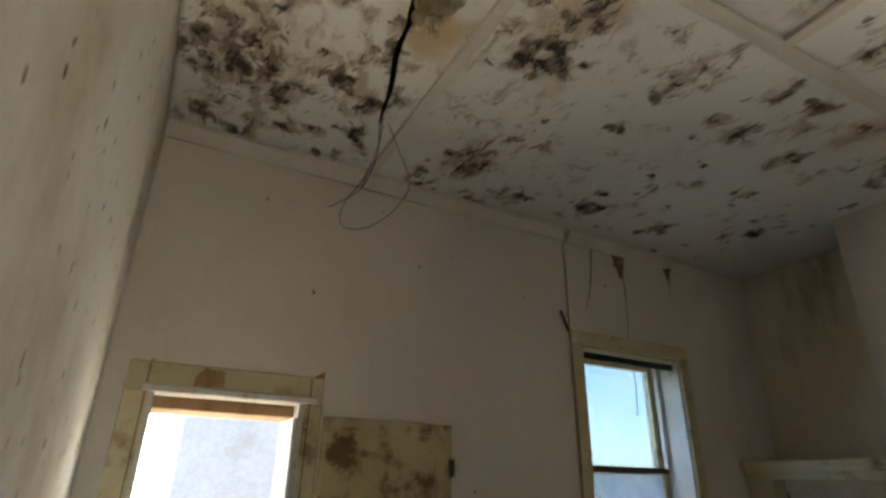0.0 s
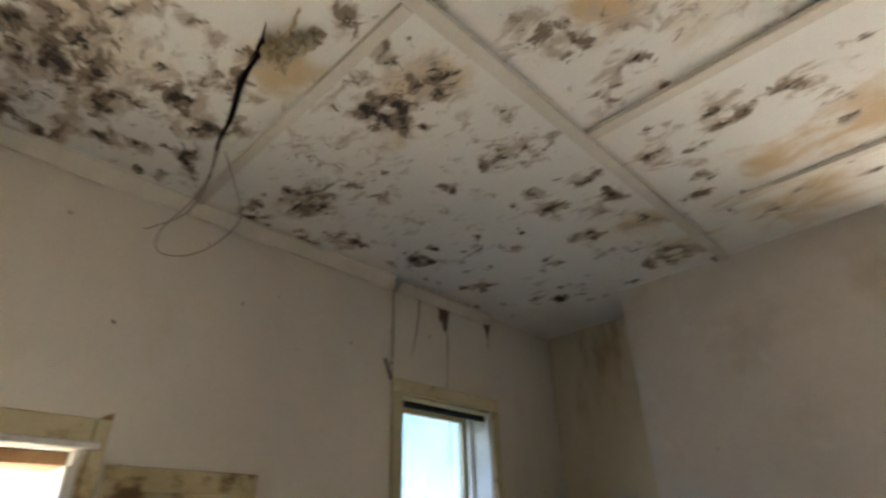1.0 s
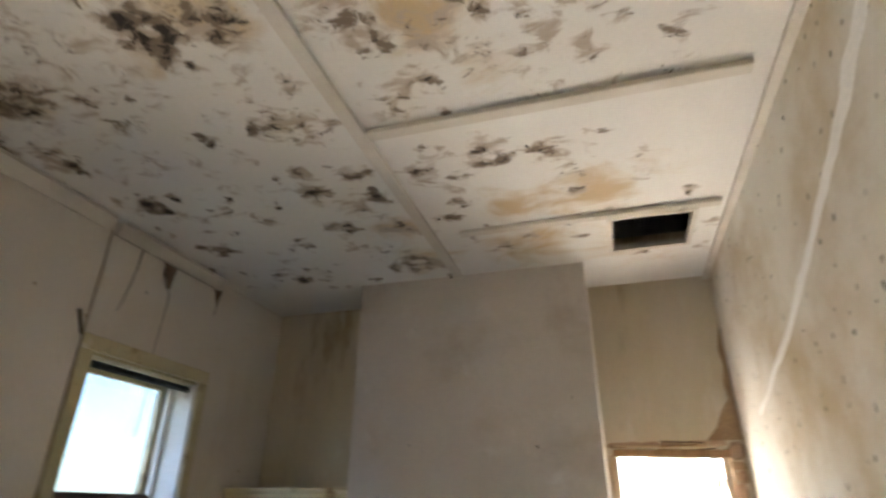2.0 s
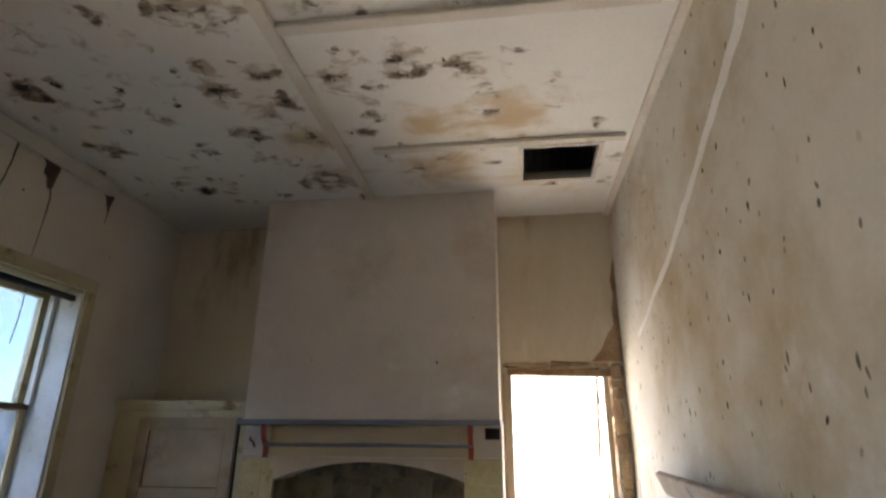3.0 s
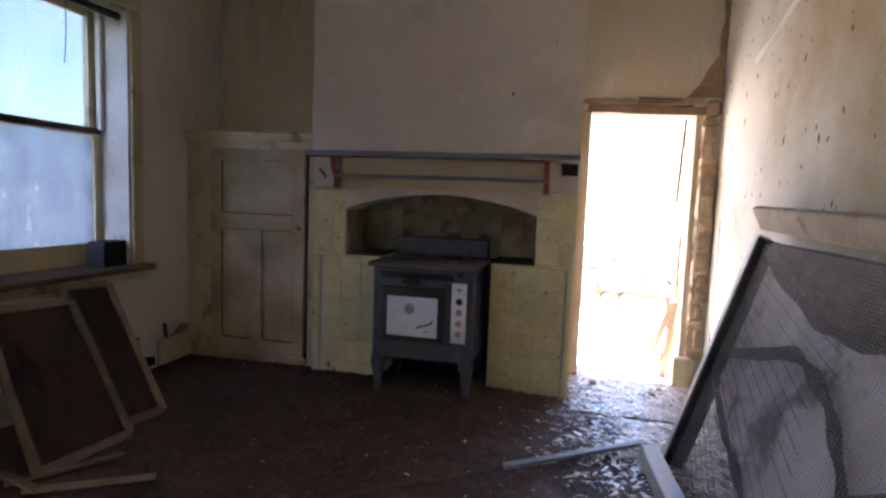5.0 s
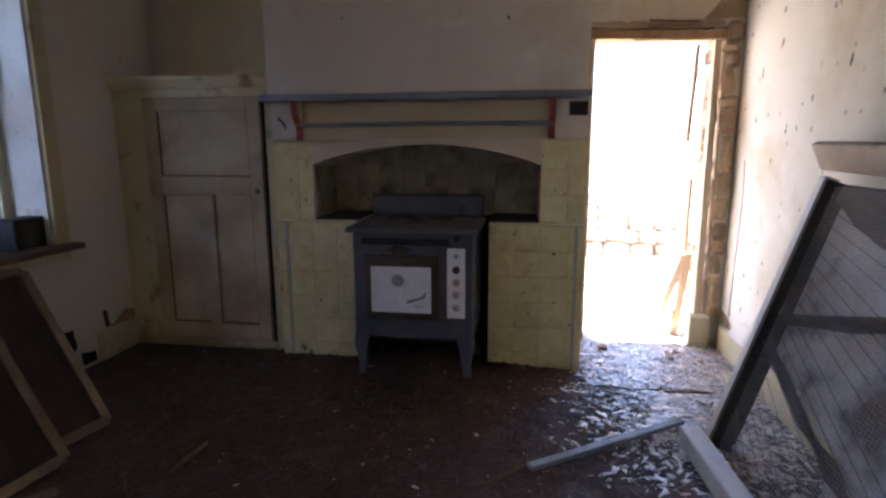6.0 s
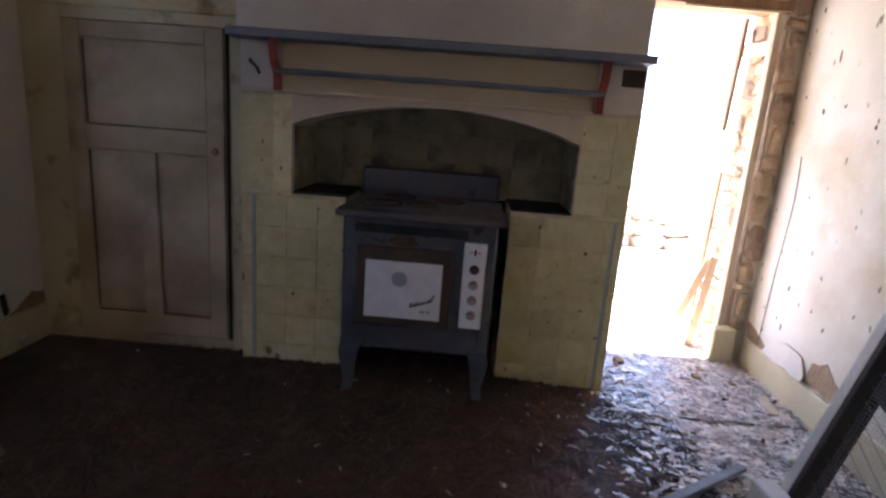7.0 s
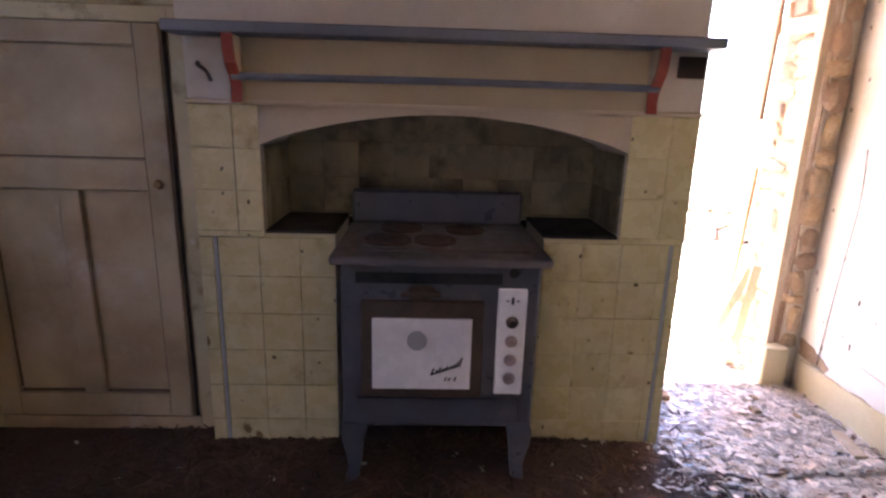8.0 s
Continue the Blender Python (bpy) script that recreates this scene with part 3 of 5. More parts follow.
for x0, x1, y0, y1 in ((WEST, 4.54, 1.07, 1.145), (1.38, 1.44, 1.145, NORTH), (2.56, 2.63, -0.71, 1.07), (3.76, 3.82, -0.76, 0.90), (WEST, EAST, SOUTH, SOUTH + 0.05)):
    whole("trim_batten", solid(x0, x1, y0, y1, TOP - 0.034, TOP - 0.004, 0.005), MAT_BATTEN, "painted cover batten over a ceiling joint", "trim", "ceiling battens", "structure")
bm = bmesh.new()
for x0, x1, y0, y1 in ((HATCH[0] - 0.03, HATCH[0], HATCH[2] - 0.03, HATCH[3] + 0.03), (HATCH[1], HATCH[1] + 0.03, HATCH[2] - 0.03, HATCH[3] + 0.03), (HATCH[0], HATCH[1], HATCH[2] - 0.03, HATCH[2]), (HATCH[0], HATCH[1], HATCH[3], HATCH[3] + 0.03)):
    box(bm, x0, x1, y0, y1, TOP - 0.018, TOP + 0.03)
whole("hatch_lining", bm, MAT_BATTEN, "pale timber lining round the open roof hatch", "trim", kind="structure")

# cornice mould along the north wall, ending over the window
bm = bmesh.new()
for x0, x1, drop in ((WEST, 1.38, 0.0), (1.39, 2.95, 0.006), (3.02, 4.10, 0.012)):
    prism([(NORTH, TOP - 0.085 - drop), (NORTH - 0.022, TOP - 0.085 - drop), (NORTH - 0.085, TOP - 0.025 - drop), (NORTH - 0.085, TOP - 0.002 - drop), (NORTH, TOP - 0.002 - drop)], "x", x0, x1, bm)
whole("cornice", bm, MAT_BATTEN, "broken cream cornice strip along the wall top", "trim", kind="structure")

# crack between the sheets, with the lowered edge of the loose sheet
bm = bmesh.new()
crack = [(1.06, 1.59, .004), (1.09, 1.72, .02), (1.14, 1.93, .024), (1.18, 2.1, .026), (1.23, 2.32, .02), (1.28, 2.53, .008)]
ragged = []
for (x0, y0, w0), (x1, y1, w1) in zip(crack, crack[1:]):
    for q in range(6):
        t = q / 6
        y = y0 + (y1 - y0) * t
        ragged.append((x0 + (x1 - x0) * t + 0.03 * noise.noise((y * 4.3, 2, 7)), y, (w0 + (w1 - w0) * t) * (0.55 + 0.6 * noise.noise((y * 9, 5, 1)))))
for (x0, y0, w0), (x1, y1, w1) in zip(ragged, ragged[1:]):
    bm.faces.new([bm.verts.new(p) for p in ((x0 - w0, y0, TOP - .016), (x1 - w1, y1, TOP - .016), (x1 + w1, y1, TOP - .016), (x0 + w0, y0, TOP - .016))])
bmesh.ops.solidify(bm, geom=bm.faces[:], thickness=0.004)
whole("ceiling_crack", bm, MAT_DARKGAP, "open black split between two ceiling sheets", "crack", kind="structure")

# ---- roof space: iron sheets running down to the east and west eaves ----
bm = bmesh.new()
for xa, za, xb, zb in ((-0.75, 3.64, 2.7, 4.75), (2.7, 4.75, 6.0, 3.62)):
    prev = None
    for i in range(76 * 4 + 1):
        y = -1.8 + 0.019 * i
        h = 0.010 * math.sin(i * math.pi / 2)
        pair = (bm.verts.new((xa, y, za + h)), bm.verts.new((xb, y, zb + h)))
        if prev:
            bm.faces.new((prev[0], pair[0], pair[1], prev[1]))
        prev = pair
whole("roof", bm, MAT_IRON, "corrugated iron roof seen through the open hatch", "roof", kind="structure", smooth=True)
bm = bmesh.new()
for y in (-0.85, 0.25, 1.15, 2.05, 2.95):
    for xa, za, xb, zb in ((-0.2, 3.72, 2.7, 4.66), (2.7, 4.66, 5.6, 3.72)):
        beam((xa, y, za), (xb, y, zb), 0.05, 0.1, bm=bm)
    box(bm, WEST, EAST, y + 0.03, y + 0.08, 3.47, 3.57)
whole("rafters", bm, MAT_RAFTER, "dark rough rafters and ceiling joists", "rafter", kind="structure")

# ---- chimney breast with its niche, tiles, arch ----
bm = bmesh.new()
NB, NT0, NT1, NY0, NY1, NX = 0.897, 1.23, 1.35, 0.362, 1.707, 4.93
SY0, SY1 = 0.65, 1.445
box(bm, FRONT, EAST, NY1, B1, -0.05, 1.62)
box(bm, FRONT, EAST, B0, NY0, -0.05, 1.62)
box(bm, FRONT, NX, SY1, NY1, -0.05, NB)
box(bm, FRONT, NX, NY0, SY0, -0.05, NB)
box(bm, NX, EAST, NY0, NY1, -0.05, 1.62)
arc = [(NY0 + (NY1 - NY0) * i / 20, NT0 + (NT1 - NT0) * math.sin(math.pi * i / 20) ** 0.8) for i in range(21)]
prism(arc + [(NY1, 1.62), (NY0, 1.62)], "x", FRONT, NX, bm)
box(bm, FRONT, EAST, B0 + 0.012, B1 + 0.02, 1.62, TOP + 0.05)
breast = whole("chimney_breast", bm, MAT_BREAST, "wide plastered chimney breast with an arched cooking recess", "chimney breast", kind="structure")
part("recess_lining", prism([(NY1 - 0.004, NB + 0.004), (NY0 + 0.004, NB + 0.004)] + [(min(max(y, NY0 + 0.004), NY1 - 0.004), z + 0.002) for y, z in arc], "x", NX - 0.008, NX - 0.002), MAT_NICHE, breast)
for y0, y1 in ((SY1, NY1 - 0.002), (NY0 + 0.002, SY0)):
    part("hearth_ledge", solid(FRONT + 0.004, NX - 0.01, y0, y1, NB, NB + 0.012), MAT_SOOT_SHADE, breast, "soot-black ledge beside the stove")
part("soot_back", solid(NX - 0.02, NX - 0.012, SY0, SY1, 0.0, NB), MAT_SOOT_SHADE, breast)
for y0, y1, z0, z1 in ((SY1 + .001, B1 - .001, 0.0, NB), (B0 + .001, SY0 - .001, 0.0, NB), (NY1 + .001, B1 - .001, NB, 1.365), (B0 + .001, NY0 - .001, NB, 1.365)):
    part("grout_bed", solid(FRONT - 0.004, FRONT - 0.001, y0, y1, z0, z1), MAT_GROUT, breast)

# ---- mantelpiece ----
mantel = thing("mantelpiece", (FRONT, 1.04, 1.35), "blue-grey mantel shelf on red curved brackets over cream boards", "mantelpiece")
bm = solid(4.415, FRONT, 0.108, 1.972, 1.588, 1.624, 0.004)
part("shelf", bm, MAT_MANTEL, mantel, "blue-grey painted shelf board")
bm = solid(FRONT - 0.022, FRONT - 0.002, 0.32, 1.755, 1.378, 1.588, 0.003)
part("backboard", bm, MAT_BOARD, mantel, "cream painted back board")
part("ledge_moulding", solid(FRONT - 0.034, FRONT - 0.003, B0 + 0.005, B1 - 0.005, 1.364, 1.38, 0.003), MAT_ARCH, mantel)
prof = [(-0.002, 1.587), (-0.115, 1.587), (-0.115, 1.565), (-0.110, 1.535), (-0.098, 1.50), (-0.066, 1.465), (-0.048, 1.435), (-0.046, 1.40), (-0.052, 1.372), (-0.002, 1.372)]
for y in (1.765, 0.312):
    bm = prism([(FRONT + x, z) for x, z in prof], "y", y - 0.014, y + 0.014)
    part("bracket", bm, MAT_ARCH, mantel, "cream curved bracket with a red front edge")
    bm = bmesh.new()
    for (xa, za), (xb, zb) in zip(prof[1:8], prof[2:9]):
        beam((FRONT + xa, y, za + .001), (FRONT + xb, y, zb - .001), 0.036, 0.012, up=(1, 0, 0.2), bevel=0, bm=bm)
    part("bracket_edge", bm, MAT_RED, mantel, "chipped red painted edge")
part("towel_rail", tube([(FRONT - 0.06, 0.30, 1.457), (FRONT - 0.06, 1.0, 1.46), (FRONT - 0.06, 1.775, 1.457)], 0.013, 10), MAT_MANTEL, mantel, "blue-grey wooden rail")
bm = prism([(y, z - 0.004) for y, z in arc] + [(NY1, 1.363), (NY0, 1.363)], "x", FRONT - 0.014, FRONT - 0.002)
part("arch_board", bm, MAT_ARCH, mantel, "pinkish cream arched fascia")
for y0, y1 in ((1.785, B1 - 0.005), (B0 + 0.005, 0.295)):
    part("side_panel", solid(FRONT - 0.010, FRONT - 0.002, y0, y1, 1.381, 1.587), MAT_BREAST, mantel)
part("flue_hole", solid(FRONT - 0.013, FRONT - 0.008, 0.118, 0.218, 1.498, 1.572), MAT_DARKGAP, mantel, "black open vent hole")
part("hook", tube(curve_through([(FRONT - 0.008, 1.905, 1.50), (FRONT - 0.05, 1.89, 1.49), (FRONT - 0.06, 1.86, 1.47), (FRONT - 0.045, 1.85, 1.44)], 5), 0.007), MAT_RUST, mantel, "rusty iron hook")

# ---- stove ----
stove = thing("cooking_stove", (4.5, 1.045, 0.02), "old blue-grey enamel stove with a white oven door", "stove")
SX, S0, S1 = 4.259, 0.715, 1.386
part("body", solid(SX, 4.80, S0, S1, 0.262, 0.868, 0.008), MAT_ENAMEL, stove)
bm = solid(SX - 0.035, 4.80, S0 - 0.032, S1 + 0.032, 0.868, 0.897, 0.006)
part("hob", bm, MAT_HOB, stove, "rusty brown hob plate")
bm = bmesh.new()
box(bm, SX + 0.05, 4.76, S0 + 0.03, S1 - 0.03, 0.897, 0.903, 0.002)
part("hob_inset", bm, MAT_HOB, stove)
for x, y, r in ((4.43, 1.24, .085), (4.43, 1.07, .075), (4.64, 1.2, .085), (4.62, 0.95, .075)):
    bm = bmesh.new()
    drum(bm, (x, y, 0.903), (0, 0, 1), r, 0, 0.012, 24)
    drum(bm, (x, y, 0.903), (0, 0, 1), r * 0.72, 0.012, 0.017, 24)
    part("hotplate", bm, MAT_RUST, stove, "rusty dark cast-iron hotplate")
part("splashback", solid(4.77, 4.80, S0 - 0.015, S1 + 0.025, 0.897, 1.04, 0.012), MAT_ENAMEL, stove)
part("front_slot", solid(SX - 0.002, SX + 0.01, S0 + 0.13, S1 - 0.05, 0.80, 0.838), MAT_BLACK, stove, "dark slot under the hob")
# oven door
door = part("oven_door", solid(SX - 0.018, SX - 0.001, 0.902, 1.318, 0.386, 0.745, 0.006), MAT_RUST, stove, "rust-brown oven door frame")
part("door_panel", solid(SX - 0.026, SX - 0.017, 0.942, 1.28, 0.424, 0.684, 0.003), MAT_WHITE_ENAMEL, door, "white enamel oven door panel")
bm = bmesh.new()
drum(bm, (SX - 0.026, 1.128, 0.606), (-1, 0, 0), 0.034, 0, 0.005, 24)
drum(bm, (SX - 0.031, 1.128, 0.606), (-1, 0, 0), 0.026, 0, 0.002, 24)
part("thermometer", bm, MAT_STRIP, door, "grey oven thermometer dial", smooth=False)
bm = bmesh.new()
for k in range(9):                       # slanted strokes rising to one side, over a short second line
    y, z, h = 1.078 - 0.012 * k, 0.478 + 0.0042 * k, (0.026, 0.016, 0.022, 0.014, 0.018, 0.015, 0.015, 0.024, 0.034)[k]
    beam((SX - 0.0268, y, z), (SX - 0.0268, y - 0.010, z + h), 0.0055, 0.0016, up=(1, 0, 0), bevel=0, bm=bm)
    if k < 8:
        beam((SX - 0.0268, y, z + 0.002), (SX - 0.0268, y - 0.012, z + 0.008), 0.004, 0.0015, up=(1, 0, 0), bevel=0, bm=bm)
for y, h in ((1.03, 0.014), (1.018, 0.012), (0.998, 0.016)):
    beam((SX - 0.0268, y, 0.457), (SX - 0.0268, y - 0.006, 0.457 + h), 0.005, 0.0016, up=(1, 0, 0), bevel=0, bm=bm)
part("maker_mark", bm, MAT_BLACK, door, "small dark slanted maker's mark")
bm = solid(SX - 0.05, SX - 0.004, 1.072, 1.162, 0.757, 0.80, 0.01)
box(bm, SX - 0.06, SX - 0.03, 1.052, 1.182, 0.77, 0.786, 0.004)
part("door_handle", bm, MAT_RUST, stove, "rusty door latch")
# control panel
panel = part("control_panel", solid(SX - 0.012, SX - 0.001, 0.757, 0.857, 0.398, 0.79, 0.005), MAT_WHITE_ENAMEL, stove, "white enamel control strip")
bm = bmesh.new()
box(bm, SX - 0.0135, SX - 0.0118, 0.802, 0.812, 0.735, 0.760)
box(bm, SX - 0.0135, SX - 0.0118, 0.785, 0.795, 0.745, 0.750)
box(bm, SX - 0.0135, SX - 0.0118, 0.819, 0.829, 0.745, 0.750)
part("dial_mark", bm, MAT_BLACK, panel)
for z, m in ((0.672, MAT_RUST), (0.602, MAT_PINK_KNOB), (0.532, MAT_PINK_KNOB), (0.462, MAT_PINK_KNOB)):
    bm = bmesh.new()
    drum(bm, (SX - 0.012, 0.806, z), (-1, 0, 0), 0.021, 0, 0.006, 20)
    drum(bm, (SX - 0.018, 0.806, z), (-1, 0, 0), 0.015, 0, 0.016, 20, 0.012)
    part("knob", bm, m, panel, "worn control knob")
bm = drum(bmesh.new(), (SX, 0.806, 0.842), (-1, 0, 0), 0.017, -0.004, 0.003, 20)
part("socket_hole", bm, MAT_BLACK, stove)
part("lower_panel", solid(SX - 0.006, SX - 0.001, S0 + 0.05, S1 - 0.05, 0.28, 0.38, 0.002), MAT_ENAMEL, stove)
for x, sx in ((SX + 0.035, -1), (4.74, 1)):
    for y, sy in ((S0 + 0.04, -1), (S1 - 0.04, 1)):
        bm = bmesh.new()
        rings = []
        for z, r, o in ((0.28, .046, -.006), (0.24, .044, .002), (0.20, .037, .006), (0.15, .029, .004), (0.10, .023, .002), (0.05, .022, .008), (0.012, .029, .016)):
            rings.append([bm.verts.new((x + sx * o + dx * r, y + sy * o + dy * r, z)) for dx, dy in ((-1, -1), (1, -1), (1, 1), (-1, 1))])
        for a, b in zip(rings, rings[1:]):
            for q in range(4):
                bm.faces.new((a[q], b[q], b[(q + 1) % 4], a[(q + 1) % 4]))
        bm.faces.new(rings[0]); bm.faces.new(rings[-1][::-1])
        bmesh.ops.recalc_face_normals(bm, faces=bm.faces[:])
        bmesh.ops.bevel(bm, geom=bm.edges[:], offset=0.005, segments=1, affect="EDGES", profile=0.5)
        part("leg", bm, MAT_ENAMEL, stove, "curved cast leg")

# ---- built-in cupboard in the alcove ----
CX = 4.65
cup = thing("alcove_cupboard", (CX + 0.25, 2.55, 0.0), "built-in cream cupboard with a grimy panelled door", "cupboard")
part("carcass", solid(CX + 0.03, EAST, B1 + .002, NORTH - .002, 0.02, 1.705), MAT_CUPBOARD, cup)
bm = bmesh.new()
box(bm, CX, CX + 0.03, 2.880, NORTH - .002, 0.0, 1.705, 0.002)
box(bm, CX, CX + 0.03, B1 + .002, 2.050, 0.0, 1.705, 0.002)
box(bm, CX, CX + 0.03, 2.050, 2.880, 1.642, 1.705, 0.002)
part("face_frame", bm, MAT_TRIM, cup)
part("plinth", solid(CX - 0.004, CX + 0.03, 2.050, 2.880, 0.0, 0.06, 0.003), MAT_CUPBOARD, cup)
bm = prism([(CX - 0.045, 1.768), (CX - 0.045, 1.75), (CX - 0.02, 1.725), (CX - 0.014, 1.702), (CX + 0.005, 1.692), (CX + 0.03, 1.692), (CX + 0.03, 1.768)], "y", B1 + .003, NORTH - .003)
part("cornice", bm, MAT_TRIM, cup, "moulded cream cornice")
part("top_board", solid(CX + 0.03, EAST - .003, B1 + .003, NORTH - .003, 1.705, 1.725), MAT_CUPBOARD, cup)
part("door_gap", solid(CX + 0.002, CX + 0.012, 2.062, 2.073, 0.02, 1.64), MAT_DARKGAP, cup, "black gap at the door's edge")
leaf = part("door", solid(CX + 0.012, CX + 0.026, 2.080, 2.877, 0.065, 1.638), MAT_CUPBOARD, cup, "panelled cupboard door")
for y0, y1, z0, z1 in ((2.080, 2.170, .065, 1.638), (2.787, 2.877, .065, 1.638), (2.170, 2.787, 1.56, 1.638), (2.170, 2.787, 1.03, 1.15), (2.170, 2.787, .065, .17), (2.435, 2.520, .17, 1.03)):
    part("stile" if z1 - z0 > y1 - y0 else "rail", solid(CX - 0.008, CX + 0.0125, y0, y1, z0, z1, 0.004), MAT_CUPBOARD, leaf)
for y0, y1, z0, z1 in ((2.172, 2.785, 1.146, 1.156), (2.177, 2.430, .168, .18), (2.525, 2.783, .168, .18), (2.171, 2.177, 1.16, 1.55), (2.780, 2.786, 1.16, 1.55), (2.171, 2.177, .19, 1.02), (2.518, 2.524, .19, 1.02), (2.780, 2.786, .19, 1.02)):
    part("grime_line", solid(CX + 0.004, CX + 0.0122, y0, y1, z0, z1), MAT_RAFTER, leaf, "brown dirt lodged on the rail")
bm = drum(bmesh.new(), (CX - 0.008, 2.120, 1.06), (-1, 0, 0), 0.010, 0, 0.02, 16)
drum(bm, (CX - 0.028, 2.120, 1.06), (-1, 0, 0), 0.019, 0, 0.018, 16, 0.014)
part("knob", bm, MAT_WOOD, leaf, "brown wooden knob")

# ---- sash window in the north wall ----
window = thing("window_1", (3.47, NORTH, WZ0), "tall timber sash window, cream paint yellowed, lower glass smeared", "window", kind="structure")
for x0, x1, z0, z1 in ((W0 - 0.10, W0 + 0.004, WZ0 - 0.02, WZ1), (W1 - 0.004, W1 + 0.09, WZ0 - 0.02, WZ1), (W0 - 0.10, W1 + 0.09, WZ1, WZ1 + 0.095)):
    part("architrave", solid(x0, x1, NORTH - 0.022, NORTH - 0.001, z0, z1, 0.004), MAT_TRIM, window)
SASH = NORTH + 0.24
for x0, x1 in ((W0 + 0.001, W0 + 0.02), (W1 - 0.02, W1 - 0.001)):
    part("reveal_lining", solid(x0, x1, NORTH + 0.001, SASH + 0.06, WZ0 - 0.02, WZ1 - 0.002), MAT_WHITEPAINT, window, "pale painted reveal board")
part("head_lining", solid(W0 + 0.02, W1 - 0.02, NORTH + 0.001, SASH + 0.06, WZ1 - 0.02, WZ1 - 0.001), MAT_TRIM, window)
part("blind_roller", tube([(W0 + 0.022, NORTH + 0.07, WZ1 - 0.055), (W1 - 0.022, NORTH + 0.07, WZ1 - 0.055)], 0.024, 12), MAT_BLACK, window, "dark bare blind roller", smooth=True)
for nm, z0, z1, y in (("upper_sash", 1.665, WZ1 - 0.02, SASH + 0.035), ("lower_sash", 0.79, 1.705, SASH)):
    bm = bmesh.new()
    a, b = W0 + 0.021, W1 - 0.021
    wide, low = (0.055, 0.04) if nm == "upper_sash" else (0.055, 0.14)
    box(bm, a, a + wide, y - 0.018, y + 0.018, z0, z1, 0.003)
    box(bm, b - wide, b, y - 0.018, y + 0.018, z0, z1, 0.003)
    box(bm, a + wide, b - wide, y - 0.018, y + 0.018, z0, z0 + low, 0.003)
    box(bm, a + wide, b - wide, y - 0.018, y + 0.018, z1 - 0.045, z1, 0.003)
    s = part(nm, bm, MAT_TRIM, window)
    pane = part("pane", solid(a + wide - 0.005, b - wide + 0.005, y - 0.003, y + 0.003, z0 + low - 0.005, z1 - 0.04), MAT_PANE_CLEAR if nm == "upper_sash" else MAT_PANE_FROST, s, "dusty clear glass" if nm == "upper_sash" else "whitish smeared glass")
    pane.visible_shadow = False
part("meeting_rail", solid(W0 + 0.022, W1 - 0.022, SASH - 0.03, SASH + 0.0, 1.668, 1.708, 0.003), MAT_RAFTER, window, "dark meeting rail")
for x in (W1 - 0.055,):
    part("parting_bead", solid(x, x + 0.03, SASH - 0.055, SASH - 0.02, 1.70, WZ1 - 0.02, 0.003), MAT_WHITEPAINT, window)
part("blind_cord", tube(curve_through([(3.72, NORTH + 0.12, WZ1 - 0.06), (3.72, NORTH + 0.12, 2.25), (3.705, NORTH + 0.12, 2.06)], 6), 0.004), MAT_CABLE, window, "thin hanging blind cord")
part("sill", solid(W0 - 0.13, W1 + 0.10, NORTH - 0.11, SASH + 0.06, WZ0 - 0.045, WZ0 - 0.012, 0.006), MAT_RAFTER, window, "dark bare timber sill")
part("apron", solid(W0 - 0.10, W1 + 0.09, NORTH - 0.02, NORTH - 0.001, WZ0 - 0.11, WZ0 - 0.045, 0.003), MAT_TRIM, window)
part("catch_plate", solid(W0 - 0.075, W0 - 0.02, NORTH - 0.03, NORTH - 0.02, 1.13, 1.26), MAT_BLACK, window, "black iron plate on the architrave")
box_on_sill = whole("tin_box", solid(3.87, 4.062, NORTH + 0.02, NORTH + 0.15, WZ0 - 0.012, WZ0 + 0.155, 0.006), MAT_BLACK, "small black tin standing on the window sill", "tin")

# cracks, holes and cable on the north wall
def wall_crack(points, width, label):
    bm = bmesh.new()
    fine = []
    for (xa, za), (xb, zb) in zip(points, points[1:]):
        for q in range(6):
            t = q / 6
            fine.append((xa + (xb - xa) * t + 0.006 * noise.noise((xa * 9 + t * 7, za * 5, 1)), za + (zb - za) * t))
    fine.append(points[-1])
    last = None
    for q, (x, z) in enumerate(fine):
        w = width * (1 - 0.75 * q / len(fine)) * (0.7 + 0.6 * abs(noise.noise((q * 0.7, x, z))))
        pair = (bm.verts.new((x - w, NORTH - 0.003, z)), bm.verts.new((x + w, NORTH - 0.003, z)))
        if last:
            bm.faces.new((last[0], last[1], pair[1], pair[0]))
        last = pair
    bmesh.ops.solidify(bm, geom=bm.faces[:], thickness=0.002)
    part("crack", bm, MAT_DARKGAP, wall_north, label)


wall_crack([(3.280, 3.285), (3.260, 3.075), (3.220, 2.875), (3.190, 2.785)], 0.009, "thin dark plaster crack")
wall_crack([(3.550, 3.175), (3.600, 3.025), (3.590, 2.825), (3.570, 2.545)], 0.009, "thin dark plaster crack")
wall_crack([(4.100, 3.285), (4.120, 3.125), (4.110, 3.045)], 0.009, "thin dark plaster crack")
for pts in ([(3.480, 3.285), (3.620, 3.285), (3.615, 3.205), (3.600, 3.165), (3.595, 3.095), (3.560, 3.080), (3.540, 3.145), (3.505, 3.175), (3.500, 3.235)], [(4.050, 3.285), (4.160, 3.285), (4.140, 3.235), (4.120, 3.125), (4.095, 3.195)]):
    part("plaster_hole", prism(torn_outline(pts, 0.010, 4, pts[0][0]), "y", NORTH - 0.005, NORTH - 0.001), MAT_RAFTER, wall_north, "dark hole where plaster fell away")
